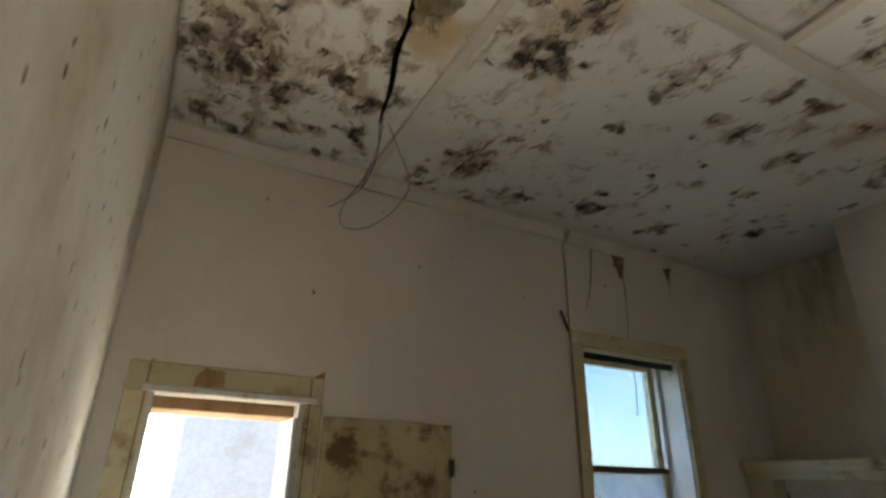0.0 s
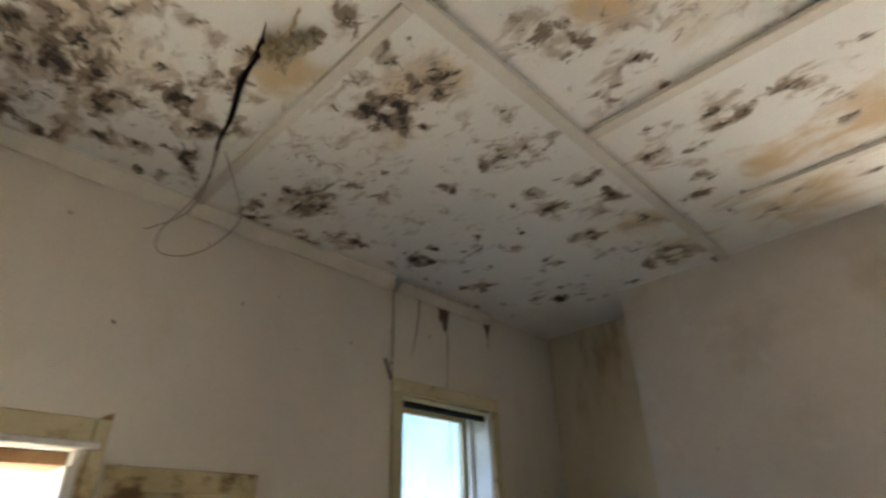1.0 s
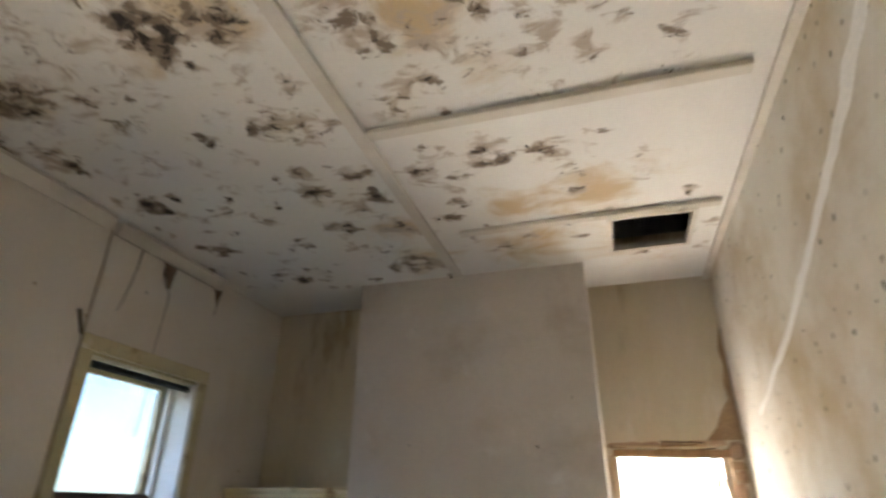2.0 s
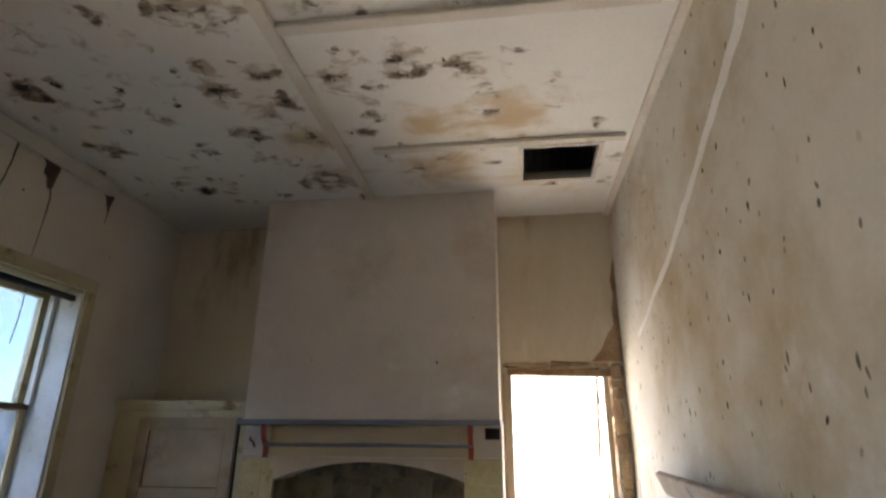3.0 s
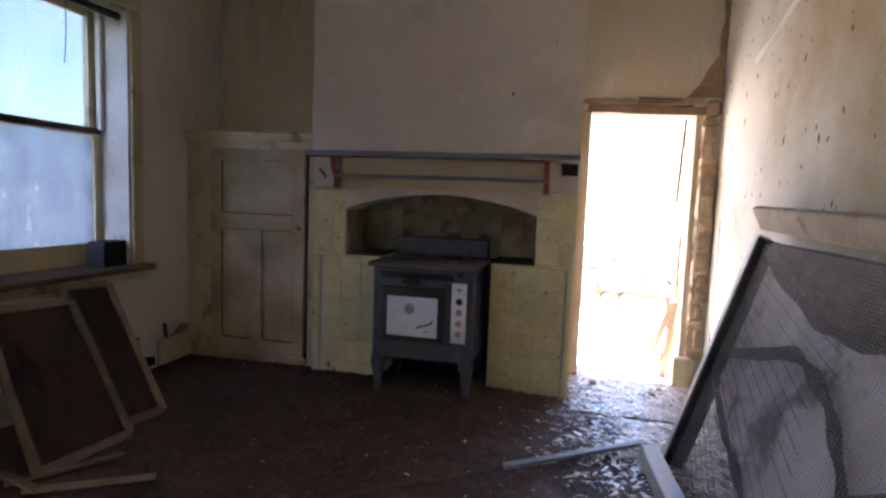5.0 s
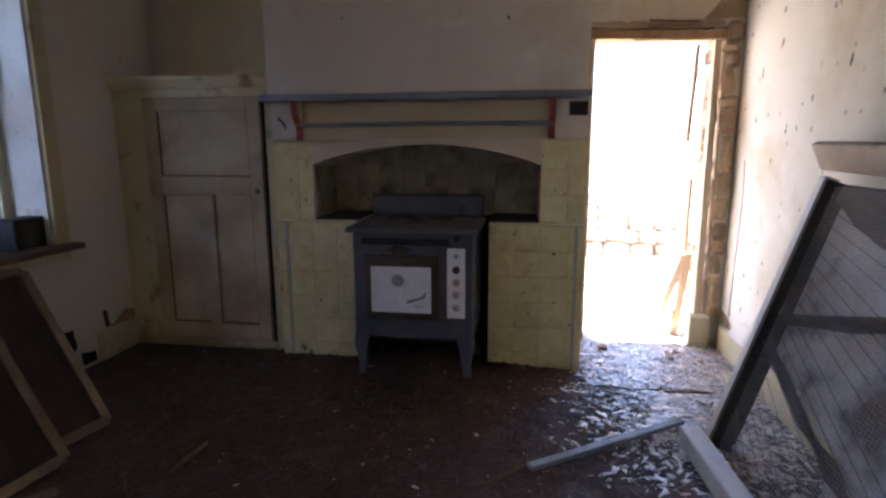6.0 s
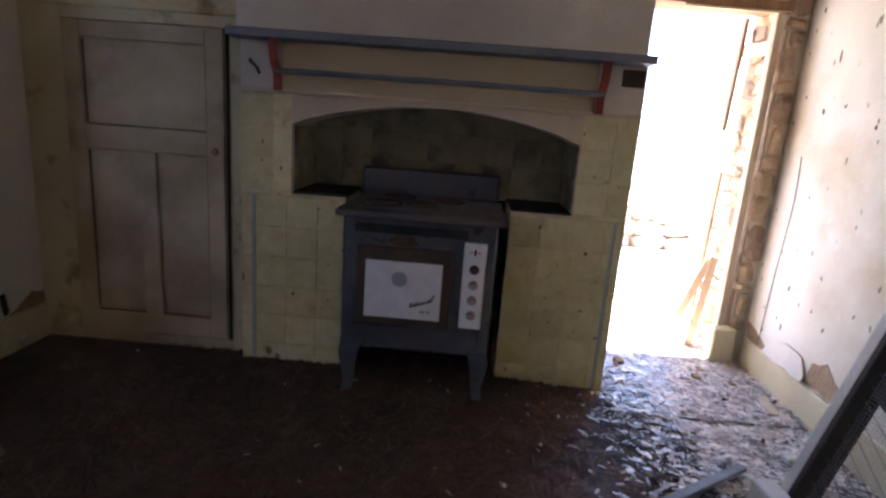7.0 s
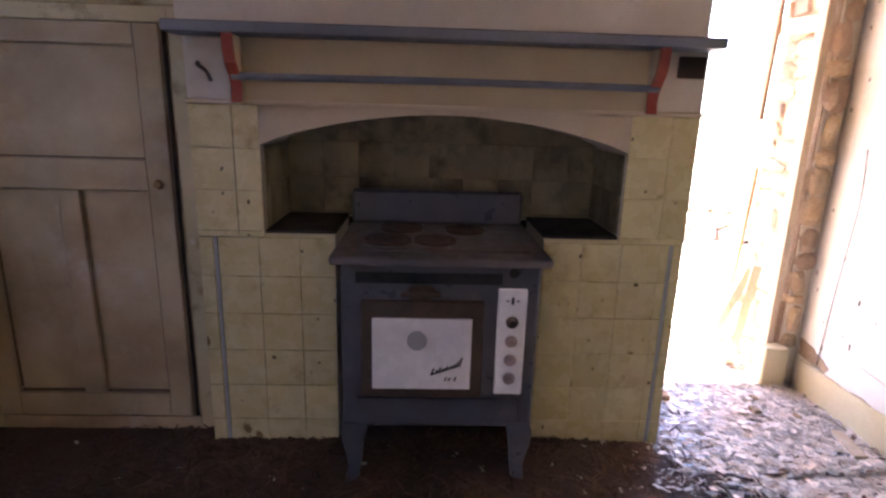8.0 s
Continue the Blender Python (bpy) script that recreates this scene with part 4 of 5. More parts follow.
for pts in ([(4.030, 0.270), (4.130, 0.260), (4.140, 0.150), (4.110, 0.100), (4.060, 0.160)], [(4.170, 0.100), (4.280, 0.080), (4.290, 0.020), (4.180, 0.020)], [(4.370, 0.300), (4.400, 0.310), (4.420, 0.210), (4.390, 0.190)]):
    part("plaster_hole", prism(torn_outline(pts, 0.010, 4, pts[0][0]), "y", NORTH - 0.005, NORTH - 0.001), MAT_DARKGAP, wall_north, "dark hole where plaster fell away")
part("plaster_scar", prism(torn_outline([(4.390, 0.170), (4.750, 0.180), (4.760, 0.260), (4.670, 0.240), (4.570, 0.270), (4.490, 0.220)], 0.016), "y", NORTH - 0.004, NORTH - 0.001), MAT_MORTAR, wall_north, "brown scar above the skirting")
part("wall_cable", tube(curve_through([(2.995, NORTH - 0.01, 3.285), (3.002, NORTH - 0.01, 2.95), (2.998, NORTH - 0.012, 2.6), (3.002, NORTH - 0.024, 2.0), (3.00, NORTH - 0.024, 0.8)], 6), 0.006), MAT_DUSTY, wall_north, "old brown cable run down the wall")
part("cable_end", tube([(2.99, NORTH - 0.01, 2.58), (2.90, NORTH - 0.05, 2.70)], 0.010), MAT_RUST, wall_north, "bent cable stub")
bm = solid(4.30, CX - 0.002, NORTH - 0.025, NORTH - 0.001, 0.0, 0.19, 0.005)
whole("baseboard_north", bm, MAT_TRIM, "cream skirting board, top edge broken", "skirting", kind="structure")
bm = solid(1.4, EAST - 0.062, SOUTH + 0.001, SOUTH + 0.028, 0.0, 0.185, 0.006)
whole("baseboard_south", bm, MAT_TRIM, "dusty cream skirting board", "skirting", kind="structure")

# ---- north doorway with the door folded back on the wall ----
door1 = thing("door_1", ((ND0 + ND1) / 2, NORTH, 0), "open doorway to the yard with a rotted panel door folded back", "door", kind="structure")
for x0, x1, z0, z1 in ((ND0 - 0.10, ND0 + 0.004, 0, NDZ), (ND1 - 0.004, ND1 + 0.085, 0, NDZ), (ND0 - 0.10, ND1 + 0.085, NDZ, NDZ + 0.14)):
    part("architrave", solid(x0, x1, NORTH - 0.026, NORTH - 0.001, z0, z1, 0.005), MAT_TRIM, door1)
part("head_moulding", solid(ND0 - 0.03, ND1 + 0.05, NORTH - 0.045, NORTH - 0.026, NDZ + 0.0, NDZ + 0.035, 0.006), MAT_WHITEPAINT, door1, "paler moulding under the architrave")
for x0, x1 in ((ND0 + .001, ND0 + 0.03), (ND1 - 0.03, ND1 - .001)):
    part("jamb", solid(x0, x1, NORTH + 0.001, NORTH + THICK, 0, NDZ - .001), MAT_WHITEPAINT, door1, "white painted jamb")
part("lintel", solid(ND0 + 0.03, ND1 - 0.03, NORTH + 0.10, NORTH + THICK - .001, NDZ - 0.06, NDZ - .001, 0.004), MAT_WOOD, door1, "brown timber head")
part("door_edge_strip", solid(ND1 - 0.055, ND1 - 0.031, NORTH - 0.02, NORTH + 0.05, 0.02, NDZ - 0.07, 0.004), MAT_WHITEPAINT, door1, "white edge strip")
for x in (ND0 - 0.012, ND1 + 0.016):
    part("mitre_joint", solid(x - 0.0025, x + 0.0025, NORTH - 0.0275, NORTH - 0.0255, 1.2, NDZ + 0.13), MAT_DARKGAP, door1, "dark open joint in the casing")
part("casing_stain", prism(torn_outline([(0.64, NDZ + 0.04), (0.78, NDZ + 0.04), (0.77, NDZ + 0.13), (0.66, NDZ + 0.125)], 0.02, 5, 5.0), "y", NORTH - 0.0275, NORTH - 0.0255), MAT_WOOD, door1, "brown patch where paint has peeled")
part("broken_corner", prism([(ND1 + 0.02, NDZ + 0.138), (ND1 + 0.085, NDZ + 0.138), (ND1 + 0.082, NDZ + 0.175)], "y", NORTH - 0.022, NORTH - 0.001), MAT_WOOD, door1, "broken brown corner of the casing")
DL0, DL1, DY = 1.285, 2.03, NORTH - 0.035
dl = part("door_leaf", solid(DL0, DL1, DY - 0.02, DY + 0.005, 0.03, 1.87), MAT_DOORLEAF, door1, "rotted brown panel door, paint peeling")
for x0, x1, z0, z1 in ((DL0, DL0 + .10, .03, 1.87), (DL1 - .10, DL1, .03, 1.87), (DL0 + .1, DL1 - .1, 1.76, 1.87), (DL0 + .1, DL1 - .1, .85, 1.0), (DL0 + .1, DL1 - .1, .03, .22), (1.62, 1.70, .22, .85)):
    part("stile" if z1 - z0 > x1 - x0 else "rail", solid(x0, x1, DY - 0.034, DY - 0.0195, z0, z1, 0.003), MAT_DOORLEAF, dl)
part("lock", solid(DL1 - 0.02, DL1 + 0.012, DY - 0.045, DY - 0.03, 1.60, 1.69, 0.003), MAT_BLACK, dl, "black rim lock")

# ---- east doorway: broken frame, bare masonry ----
door2 = thing("door_2", (EAST, (ED0 + ED1) / 2, 0), "open doorway with a splintered timber frame and bare masonry", "door", kind="structure")
part("frame_head", beam((EAST + 0.02, ED0 - 0.03, EDZ + 0.012), (EAST + 0.02, ED1 + 0.03, EDZ + 0.03), 0.05, 0.09, up=(1, 0, 0)), MAT_WOOD, door2, "splintered brown head rail")
part("frame_lining", beam((EAST + 0.18, ED0 - 0.03, EDZ + 0.03), (EAST + 0.18, ED1 + 0.03, EDZ + 0.035), 0.03, 0.2, up=(1, 0, 0)), MAT_WOOD, door2)
lath_rng = random.Random(21)
for k in range(9):                       # torn laths left under the plaster edge
    y0 = lath_rng.uniform(ED0 - 0.02, ED1 - 0.45)
    y1 = min(y0 + lath_rng.uniform(0.25, 0.6), ED1 + 0.02)
    z = EDZ - 0.015 + 0.013 * k
    part("lath", beam((EAST - 0.008 - 0.003 * (k % 3), y0, z), (EAST - 0.012, y1, z + lath_rng.uniform(-0.02, 0.02)), 0.009, 0.02, up=(1, 0, 0), bevel=0.001), (MAT_PALEWOOD, MAT_WOOD, MAT_RAFTER)[k % 3], door2, "splintered plaster lath")
part("post", solid(EAST - 0.012, EAST + 0.08, ED1 - 0.005, ED1 + 0.065, 0.0, EDZ + 0.02, 0.006), MAT_PALEWOOD, door2, "yellowish timber door post")
part("post", solid(EAST + 0.01, EAST + 0.07, ED0 - 0.012, ED0 + 0.028, 0.06, EDZ + 0.0, 0.005), MAT_PALEWOOD, door2, "yellowish timber door post")
part("outer_post", beam((EAST + 0.34, ED0 + 0.06, 1.36), (EAST + 0.36, ED0 + 0.03, EDZ + 0.02), 0.022, 0.045, up=(1, 0, 0)), MAT_WOOD, door2, "broken outer post")
part("cross_piece", beam((EAST + 0.03, ED0 + 0.02, 1.80), (EAST + 0.36, ED0 + 0.02, 1.82), 0.02, 0.07), MAT_PALEWOOD, door2)
part("plinth_block", solid(EAST - 0.06, EAST + 0.03, ED0 - 0.06, ED0 + 0.07, 0.0, 0.235, 0.008), MAT_TRIM, door2, "cream plinth block")
part("plaster_edge", prism([(SOUTH + .002, 2.09), (-0.60, 2.09), (-0.64, 2.13), (-0.69, 2.19), (-0.74, 2.30), (-0.80, 2.38), (-0.79, 2.5), (-0.815, 2.62), (-0.80, 2.75), (-0.83, 2.9), (SOUTH + .002, 2.95)], "x", EAST - 0.006, EAST - 0.001), MAT_MORTAR, door2, "crumbled bare mortar above the frame")
part("threshold", solid(EAST + 0.02, EAST + 0.34, ED0, ED1, -0.05, 0.02, 0.008), MAT_WOOD, door2)
part("leaning_board", beam((EAST + 0.55, ED0 - 0.02, -0.1), (EAST + 0.43, ED0 - 0.0, 1.12), 0.02, 0.11, up=(1, 0, 0)), MAT_WOOD, door2, "broken board leaning outside the jamb")

# yard side: threshold slab, stakes, rubble wall
slab = thing("threshold_slab", (4.85, -0.42, 0), "worn grey stone slab at the doorway, half buried in litter", "slab", kind="structure")
rng = random.Random(4)
cells = []
def split(x0, x1, y0, y1, depth):
    if depth == 0:
        cells.append((x0, x1, y0, y1))
        return
    f = rng.uniform(0.38, 0.62)
    if (x1 - x0) > (y1 - y0):
        split(x0, x0 + (x1 - x0) * f, y0, y1, depth - 1); split(x0 + (x1 - x0) * f, x1, y0, y1, depth - 1)
    else:
        split(x0, x1, y0, y0 + (y1 - y0) * f, depth - 1); split(x0, x1, y0 + (y1 - y0) * f, y1, depth - 1)
split(4.33, 5.11, -0.80, 0.095, 4)
for x0, x1, y0, y1 in cells:
    g = 0.006
    j = lambda: rng.uniform(-0.012, 0.012)
    bm = prism([(x0 + g + j(), y0 + g + j()), (x1 - g + j(), y0 + g + j()), (x1 - g + j(), y1 - g + j()), (x0 + g + j(), y1 - g + j())], "z", -0.03, 0.018 + rng.uniform(-0.006, 0.006))
    part("flagstone", bm, MAT_SLAB, slab)

trestle = thing("broken_stool", (5.62, -0.66, -0.1), "small broken timber frame of stakes outside the doorway", "timber frame")
for a, b in (((5.28, -0.61, 0.0), (5.25, -0.665, 0.62)), ((5.36, -0.48, 0.0), (5.28, -0.655, 0.60)), ((5.22, -0.56, 0.16), (5.44, -0.655, 0.20)), ((5.26, -0.63, 0.42), (5.42, -0.665, 0.44))):
    part("stake", beam(a, b, 0.03, 0.045), MAT_PALEWOOD, trestle)

# stones of the south jamb and of the strip beside the frame
stones = [mesh_of(rough_stone(i, 0.5, 0.5, 0.5), "stone", MAT_STONE) for i in range(5)]
bricks = [mesh_of(rough_stone(10 + i, 0.5, 0.5, 0.5), "brick", MAT_BRICK) for i in range(3)]
jamb = whole("jamb_core", solid(EAST + 0.014, EAST + THICK + 0.02, SOUTH + 0.002, ED0 - 0.035, 0.0, 2.1), MAT_MORTAR, "crumbling earth mortar inside the broken jamb", "masonry", kind="structure")
z = 0.03
while z < 2.0:
    h = rng.uniform(0.05, 0.14)
    x = EAST + 0.07
    while x < EAST + THICK - 0.02:
        w = min(rng.uniform(0.11, 0.24), EAST + THICK + 0.02 - x)
        if w > 0.05:
            piece("stone", rng.choice(stones + bricks[:1]), (x + w / 2, ED0 - 0.05 + rng.uniform(-.012, .012), z + h / 2), jamb, (rng.uniform(-.1, .1), rng.uniform(-.15, .15), 0), (w * 0.95, 0.066, h * 0.95))
        x += w
    z += h
z = 0.22
while z < 2.06:
    h = rng.uniform(0.05, 0.17)
    w = rng.uniform(0.06, 0.11)
    piece("stone", rng.choice(stones + bricks), (EAST + 0.006 + rng.uniform(-.008, .008), -0.785 + rng.uniform(-.014, .014), z + h / 2), jamb, (rng.uniform(-.16, .16), rng.uniform(-.1, .1), rng.uniform(-.2, .2)), (0.07, w, h * 0.94))
    z += h
y = ED0 - 0.02
while y < ED1:
    w = rng.uniform(0.11, 0.2)
    piece("brick", rng.choice(bricks), (EAST + 0.006, min(y + w / 2, ED1), EDZ + 0.088), jamb, (0, rng.uniform(-.05, .05), 0), (0.035, w * 0.95, 0.04))
    y += w

# low ruined wall out in the yard
# paving paler than the earth, added to throw more daylight in at the doorway
bm = bmesh.new()
for i in range(7):
    for j in range(9):
        x, y = 5.62 + i * 0.48, -2.6 + j * 0.52
        box(bm, x + .006, x + .474, y + .006, y + .514, -0.14, -0.095 + rng.uniform(-.004, .004), 0.006)
whole("pavement", bm, MAT_PAVING, "pale paving added outside the doorway to bounce light indoors", "paving", kind="structure")
ruin_stones = [mesh_of(rough_stone(20 + i, 0.5, 0.5, 0.5), "stone", MAT_RUIN) for i in range(5)]
ruin = whole("ruined_wall", solid(9.05, 9.45, -6.0, 2.2, -0.12, 0.42), MAT_RUIN, "low ruined rubble wall out in the bright yard", "wall", kind="structure")
for row in range(5):
    y = -6.0 + rng.uniform(0, .2)
    while y < 2.2:
        w = rng.uniform(0.2, 0.42)
        if row < 3 or noise.noise((y * 0.8, row, 2)) > 0.0:
            piece("stone", rng.choice(ruin_stones), (9.04 + rng.uniform(-.04, .04), y + w / 2, -0.02 + row * 0.18 + rng.uniform(-.02, .02)), ruin, (rng.uniform(-.15, .15), rng.uniform(-.15, .15), 0), (0.3, w * 0.95, 0.19))
        y += w
post = whole("yard_post", tube([(8.2, -1.86, -0.14), (8.2, -1.85, 0.5), (8.21, -1.83, 1.0)], 0.07, 10), MAT_WHITEPAINT, "pale weathered post standing in the yard", "post", smooth=True)
for x, y, a in ((6.6, -0.9, .3), (7.1, -0.4, 1.2), (7.4, -1.3, 2.0), (6.9, -1.5, .8)):
    whole("yard_board", beam((x - .4 * math.cos(a), y - .4 * math.sin(a), -0.10), (x + .4 * math.cos(a), y + .4 * math.sin(a), -0.095), 0.12, 0.03), MAT_PALEWOOD, "bleached board lying on the yard earth", "board", "boards in the yard")
shed = thing("outbuilding", (1.6, 6.6, -0.12), "outbuilding beyond the north doorway, shade put into its blue-grey colour", "building")
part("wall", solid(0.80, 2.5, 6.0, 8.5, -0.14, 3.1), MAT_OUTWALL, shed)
part("roof", prism([(5.8, 3.08), (8.7, 3.6), (8.7, 3.65), (5.8, 3.13)], "x", 0.7, 2.6), MAT_IRON, shed, "iron skillion roof")

# ---- wire bed base leaning on the south wall ----
bed = thing("wire_bed_base", (3.0, -0.45, 0), "old timber-framed wire bed base leaning against the wall", "bed base")
def on_bed(u, v, off=0.0):
    """u along x at the foot, v up the lean (0 floor, 1 top rail)."""
    return Vector((u + 0.02 * v, -0.40 - 0.36 * v + off * 0.956, 0.03 + 1.17 * v + off * 0.294))
U0, U1 = 1.58, 3.75
nb = Vector((0, 0.956, 0.294))
part("side_rail", beam(on_bed(U1 + 0.02, -0.02), on_bed(U1 + 0.02, 1.0), 0.052, 0.06, up=nb, bevel=0.005), MAT_WHITEPAINT, bed, "pale side rail")
# added black strip puts the shade of the rail's inner face into colour
part("side_rail_shadow_strip", beam(on_bed(U1 - 0.014, 0.0, -0.02), on_bed(U1 - 0.014, 0.99, -0.02), 0.028, 0.10, up=nb, bevel=0.003), MAT_SOOT_SHADE, bed, "dark strip standing for shade on the rail's inner face")
part("side_rail", beam(on_bed(U0, -0.02), on_bed(U0, 1.0), 0.05, 0.075, up=nb, bevel=0.005), MAT_WHITEPAINT, bed, "pale side rail")
part("top_rail", beam((3.92, -0.775, 1.285), (U0 - 0.1, -0.785, 1.235), 0.035, 0.12, up=(0, 0.45, 1), bevel=0.005), MAT_DUSTY, bed, "dusty brown top rail")
part("bottom_rail", beam((3.79, -0.31, 0.05), (2.0, -0.43, 0.05), 0.09, 0.09, bevel=0.006), MAT_WHITEPAINT, bed, "white painted bottom rail")
# sagging backing behind the wires
bm = bmesh.new()
gu, gv = 60, 34
net = [[None] * (gv + 1) for _ in range(gu + 1)]
for i in range(gu + 1):
    for j in range(gv + 1):
        u, v = U0 + 0.03 + (U1 - U0 - 0.09) * i / gu, 0.02 + 0.96 * j / gv
        fold = 0.028 * noise.noise((u * 2.2 + v * 3.0, v * 2.0, 3)) + 0.014 * noise.noise((u * 6 - v * 4, v * 5, 7))
        edge = min(i, gu - i, j, gv - j) / 6
        net[i][j] = bm.verts.new(on_bed(u, v, -0.045 + fold * min(1, edge)))
LOWER = [(3.70, .42), (3.47, .36), (3.30, .31), (3.11, .27), (2.96, .23), (2.83, .12), (2.78, .03)]
for i in range(gu):
    for j in range(gv):
        u, v = U0 + 0.03 + (U1 - U0 - 0.09) * i / gu, 0.02 + 0.96 * j / gv
        if u > 3.08 and v < 0.40 - 0.22 * (3.70 - u):      # torn away at the foot
            continue
        bm.faces.new((net[i][j], net[i + 1][j], net[i + 1][j + 1], net[i][j + 1]))
part("backing", bm, MAT_HESSIAN, bed, "dusty grey backing cloth with dark folds", smooth=True)
UPPER = [(3.68, .95), (3.49, .89), (3.30, .85), (3.04, .80), (2.83, .78), (2.58, .80), (2.23, .86), (1.83, .96)]
MIDDLE = [(3.68, .52), (3.28, .61), (3.03, .67), (2.86, .65), (2.70, .61), (2.57, .54), (2.45, .45), (2.33, .2)]
for pts in (UPPER, MIDDLE, LOWER, [(2.45, .45), (2.13, .6), (1.88, .5)]):
    line = curve_through([on_bed(u, v, -0.012) for u, v in pts], 6)
    bm = bmesh.new()
    last = None
    for q, p in enumerate(line):
        d = (line[min(q + 1, len(line) - 1)] - line[max(q - 1, 0)]).normalized()
        s = d.cross(nb).normalized() * (0.027 + 0.016 * noise.noise((q * .23, 1, 2)))
        pair = (bm.verts.new(p - s), bm.verts.new(p + s))
        if last:
            bm.faces.new((last[0], last[1], pair[1], pair[0]))
        last = pair
    bmesh.ops.solidify(bm, geom=bm.faces[:], thickness=0.004)
    part("webbing_strap", bm, MAT_BAND, bed, "dark sagging webbing strap")
bm = bmesh.new()
last = None
for p in curve_through([Vector((u, v, 0)) for u, v in UPPER], 5):
    row = [bm.verts.new(on_bed(p.x, p.y + (0.985 - p.y) * k / 4, -0.018 + 0.012 * noise.noise((p.x * 5, k, 2)))) for k in range(5)]
    if last:
        for k in range(4):
            bm.faces.new((last[k], last[k + 1], row[k + 1], row[k]))
    last = row
bmesh.ops.solidify(bm, geom=bm.faces[:], thickness=0.003)
part("cloth_flap", bm, MAT_BAND, bed, "dark grey cloth flap sagging under the rail", smooth=True)
def strands(pairs, r):
    bm = bmesh.new()
    for a, b in pairs:
        d = (b - a).normalized()
        x = d.orthogonal().normalized() * r
        y = d.cross(x)
        ra, rb = [[bm.verts.new(p + o) for o in (x, -0.5 * x + 0.87 * y, -0.5 * x - 0.87 * y)] for p in (a, b)]
        for q in range(3):
            bm.faces.new((ra[q], ra[(q + 1) % 3], rb[(q + 1) % 3], rb[q]))
    return bm
pairs = []
for q in range(92):
    v = 0.02 + 0.95 * q / 91
    pairs.append((on_bed(U0 + .03, v, 0.005), on_bed(U1 - 0.06, v, 0.005)))
for q in range(120):
    u = U0 + 0.04 + (U1 - U0 - 0.10) * q / 119
    pairs.append((on_bed(u, 0.02, 0.002), on_bed(u, 0.97, 0.002)))
tagged(part("wire_mesh", strands(pairs, 0.0009), MAT_WIRE, bed, "fine woven wire mesh"), kind="stuff")
pairs = []
for q in range(24):                      # strings slung down from the side rail, steeper towards the foot
    v, run = 0.985 - 0.040 * q, 0.95 + 0.03 * (q % 5)
    drop = 0.14 + 0.014 * q
    fall = min(drop, v - 0.02)
    if fall > 0.03:
        pairs.append((on_bed(U1 - 0.05, v, 0.010), on_bed(U1 - 0.05 - run * fall / drop, v - fall, 0.010)))
for pair in pairs:
    part("spring_wire", strands([pair], 0.0015), MAT_BAND, bed)

# ---- fly screens leaning under the window ----
def fly_screen(b0, b1, t0, t1, label):
    b0, b1, t0, t1 = (Vector(p) for p in (b0, b1, t0, t1))
    sc = thing("fly_screen", (b0 + b1) / 2, label, "screen", "fly screens under the window")
    n_ = (b1 - b0).cross(t0 - b0).normalized()
    for a, b in ((b0, b1), (t0, t1), (b0, t0), (b1, t1)):
        part("frame_bar", beam(a, b, 0.022, 0.045, up=(b - a).cross(n_).normalized(), bevel=0.003), MAT_SCREENFRAME, sc)
    bm = bmesh.new()
    m = 14
    vs = [[bm.verts.new(b0.lerp(b1, i / m).lerp(t0.lerp(t1, i / m), j / m) + n_ * 0.012 * noise.noise((i * .4, j * .4, b0.x))) for j in range(m + 1)] for i in range(m + 1)]
    for i in range(m):
        for j in range(m):
            bm.faces.new((vs[i][j], vs[i + 1][j], vs[i + 1][j + 1], vs[i][j + 1]))
    bmesh.ops.solidify(bm, geom=bm.faces[:], thickness=0.003)
    part("flywire", bm, MAT_FLYWIRE, sc, "rusty brown flywire")
    return sc
fly_screen((2.78, 2.42, 0.025), (3.25, 2.36, 0.025), (2.90, 2.86, 0.70), (3.35, 2.83, 0.68), "timber fly screen with rusted brown wire, leaning")
fly_screen((3.14, 2.52, 0.025), (3.575, 2.43, 0.025), (3.42, 2.96, 0.735), (3.72, 2.94, 0.715), "darker narrow fly screen leaning behind another screen")
for a, b, m in (((2.68, 2.48, .02), (3.05, 2.21, .02), MAT_SCREENFRAME), ((2.66, 2.36, .018), (2.92, 1.92, .02), MAT_DUSTY), ((2.70, 2.52, .05), (2.64, 2.26, .05), MAT_SCREENFRAME)):
    whole("loose_timber", beam(a, b, 0.035, 0.02), m, "thin loose strip of timber on the dirty floor", "timber", "loose timber by the screens")
whole("loose_plank", beam((3.45, 0.40, 0.035), (3.935, -0.315, 0.04), 0.042, 0.022, bevel=0.004), MAT_GREYWOOD, "grey painted batten lying across the floor", "plank")
whole("loose_stick", beam((3.22, 1.855, 0.03), (3.45, 1.835, 0.03), 0.03, 0.025), MAT_RAFTER, "dark broken stick on the floor", "stick")
whole("floor_cable", tube(curve_through([(2.5, 1.45, .03), (3.02, 1.02, .03), (3.27, 0.62, .035), (3.46, 0.42, .03)], 6), 0.007), MAT_RAFTER, "dark cable trailing over the floor", "cable")

# ---- hanging cable and torn lining under the split ceiling ----
lines = [[(1.31, 2.47, TOP - .01), (1.43, 2.56, 3.240), (1.51, 2.60, 3.100), (1.43, 2.60, 2.920), (1.29, 2.60, 2.780), (1.15, 2.58, 2.740), (1.13, 2.56, 2.840), (1.23, 2.55, 3.040), (1.28, 2.51, 3.240), (1.25, 2.39, TOP - .01)],
         [(1.27, 2.49, TOP - .01), (1.29, 2.56, 3.190), (1.23, 2.58, 2.990), (1.11, 2.60, 2.870), (1.07, 2.60, 2.840)]]
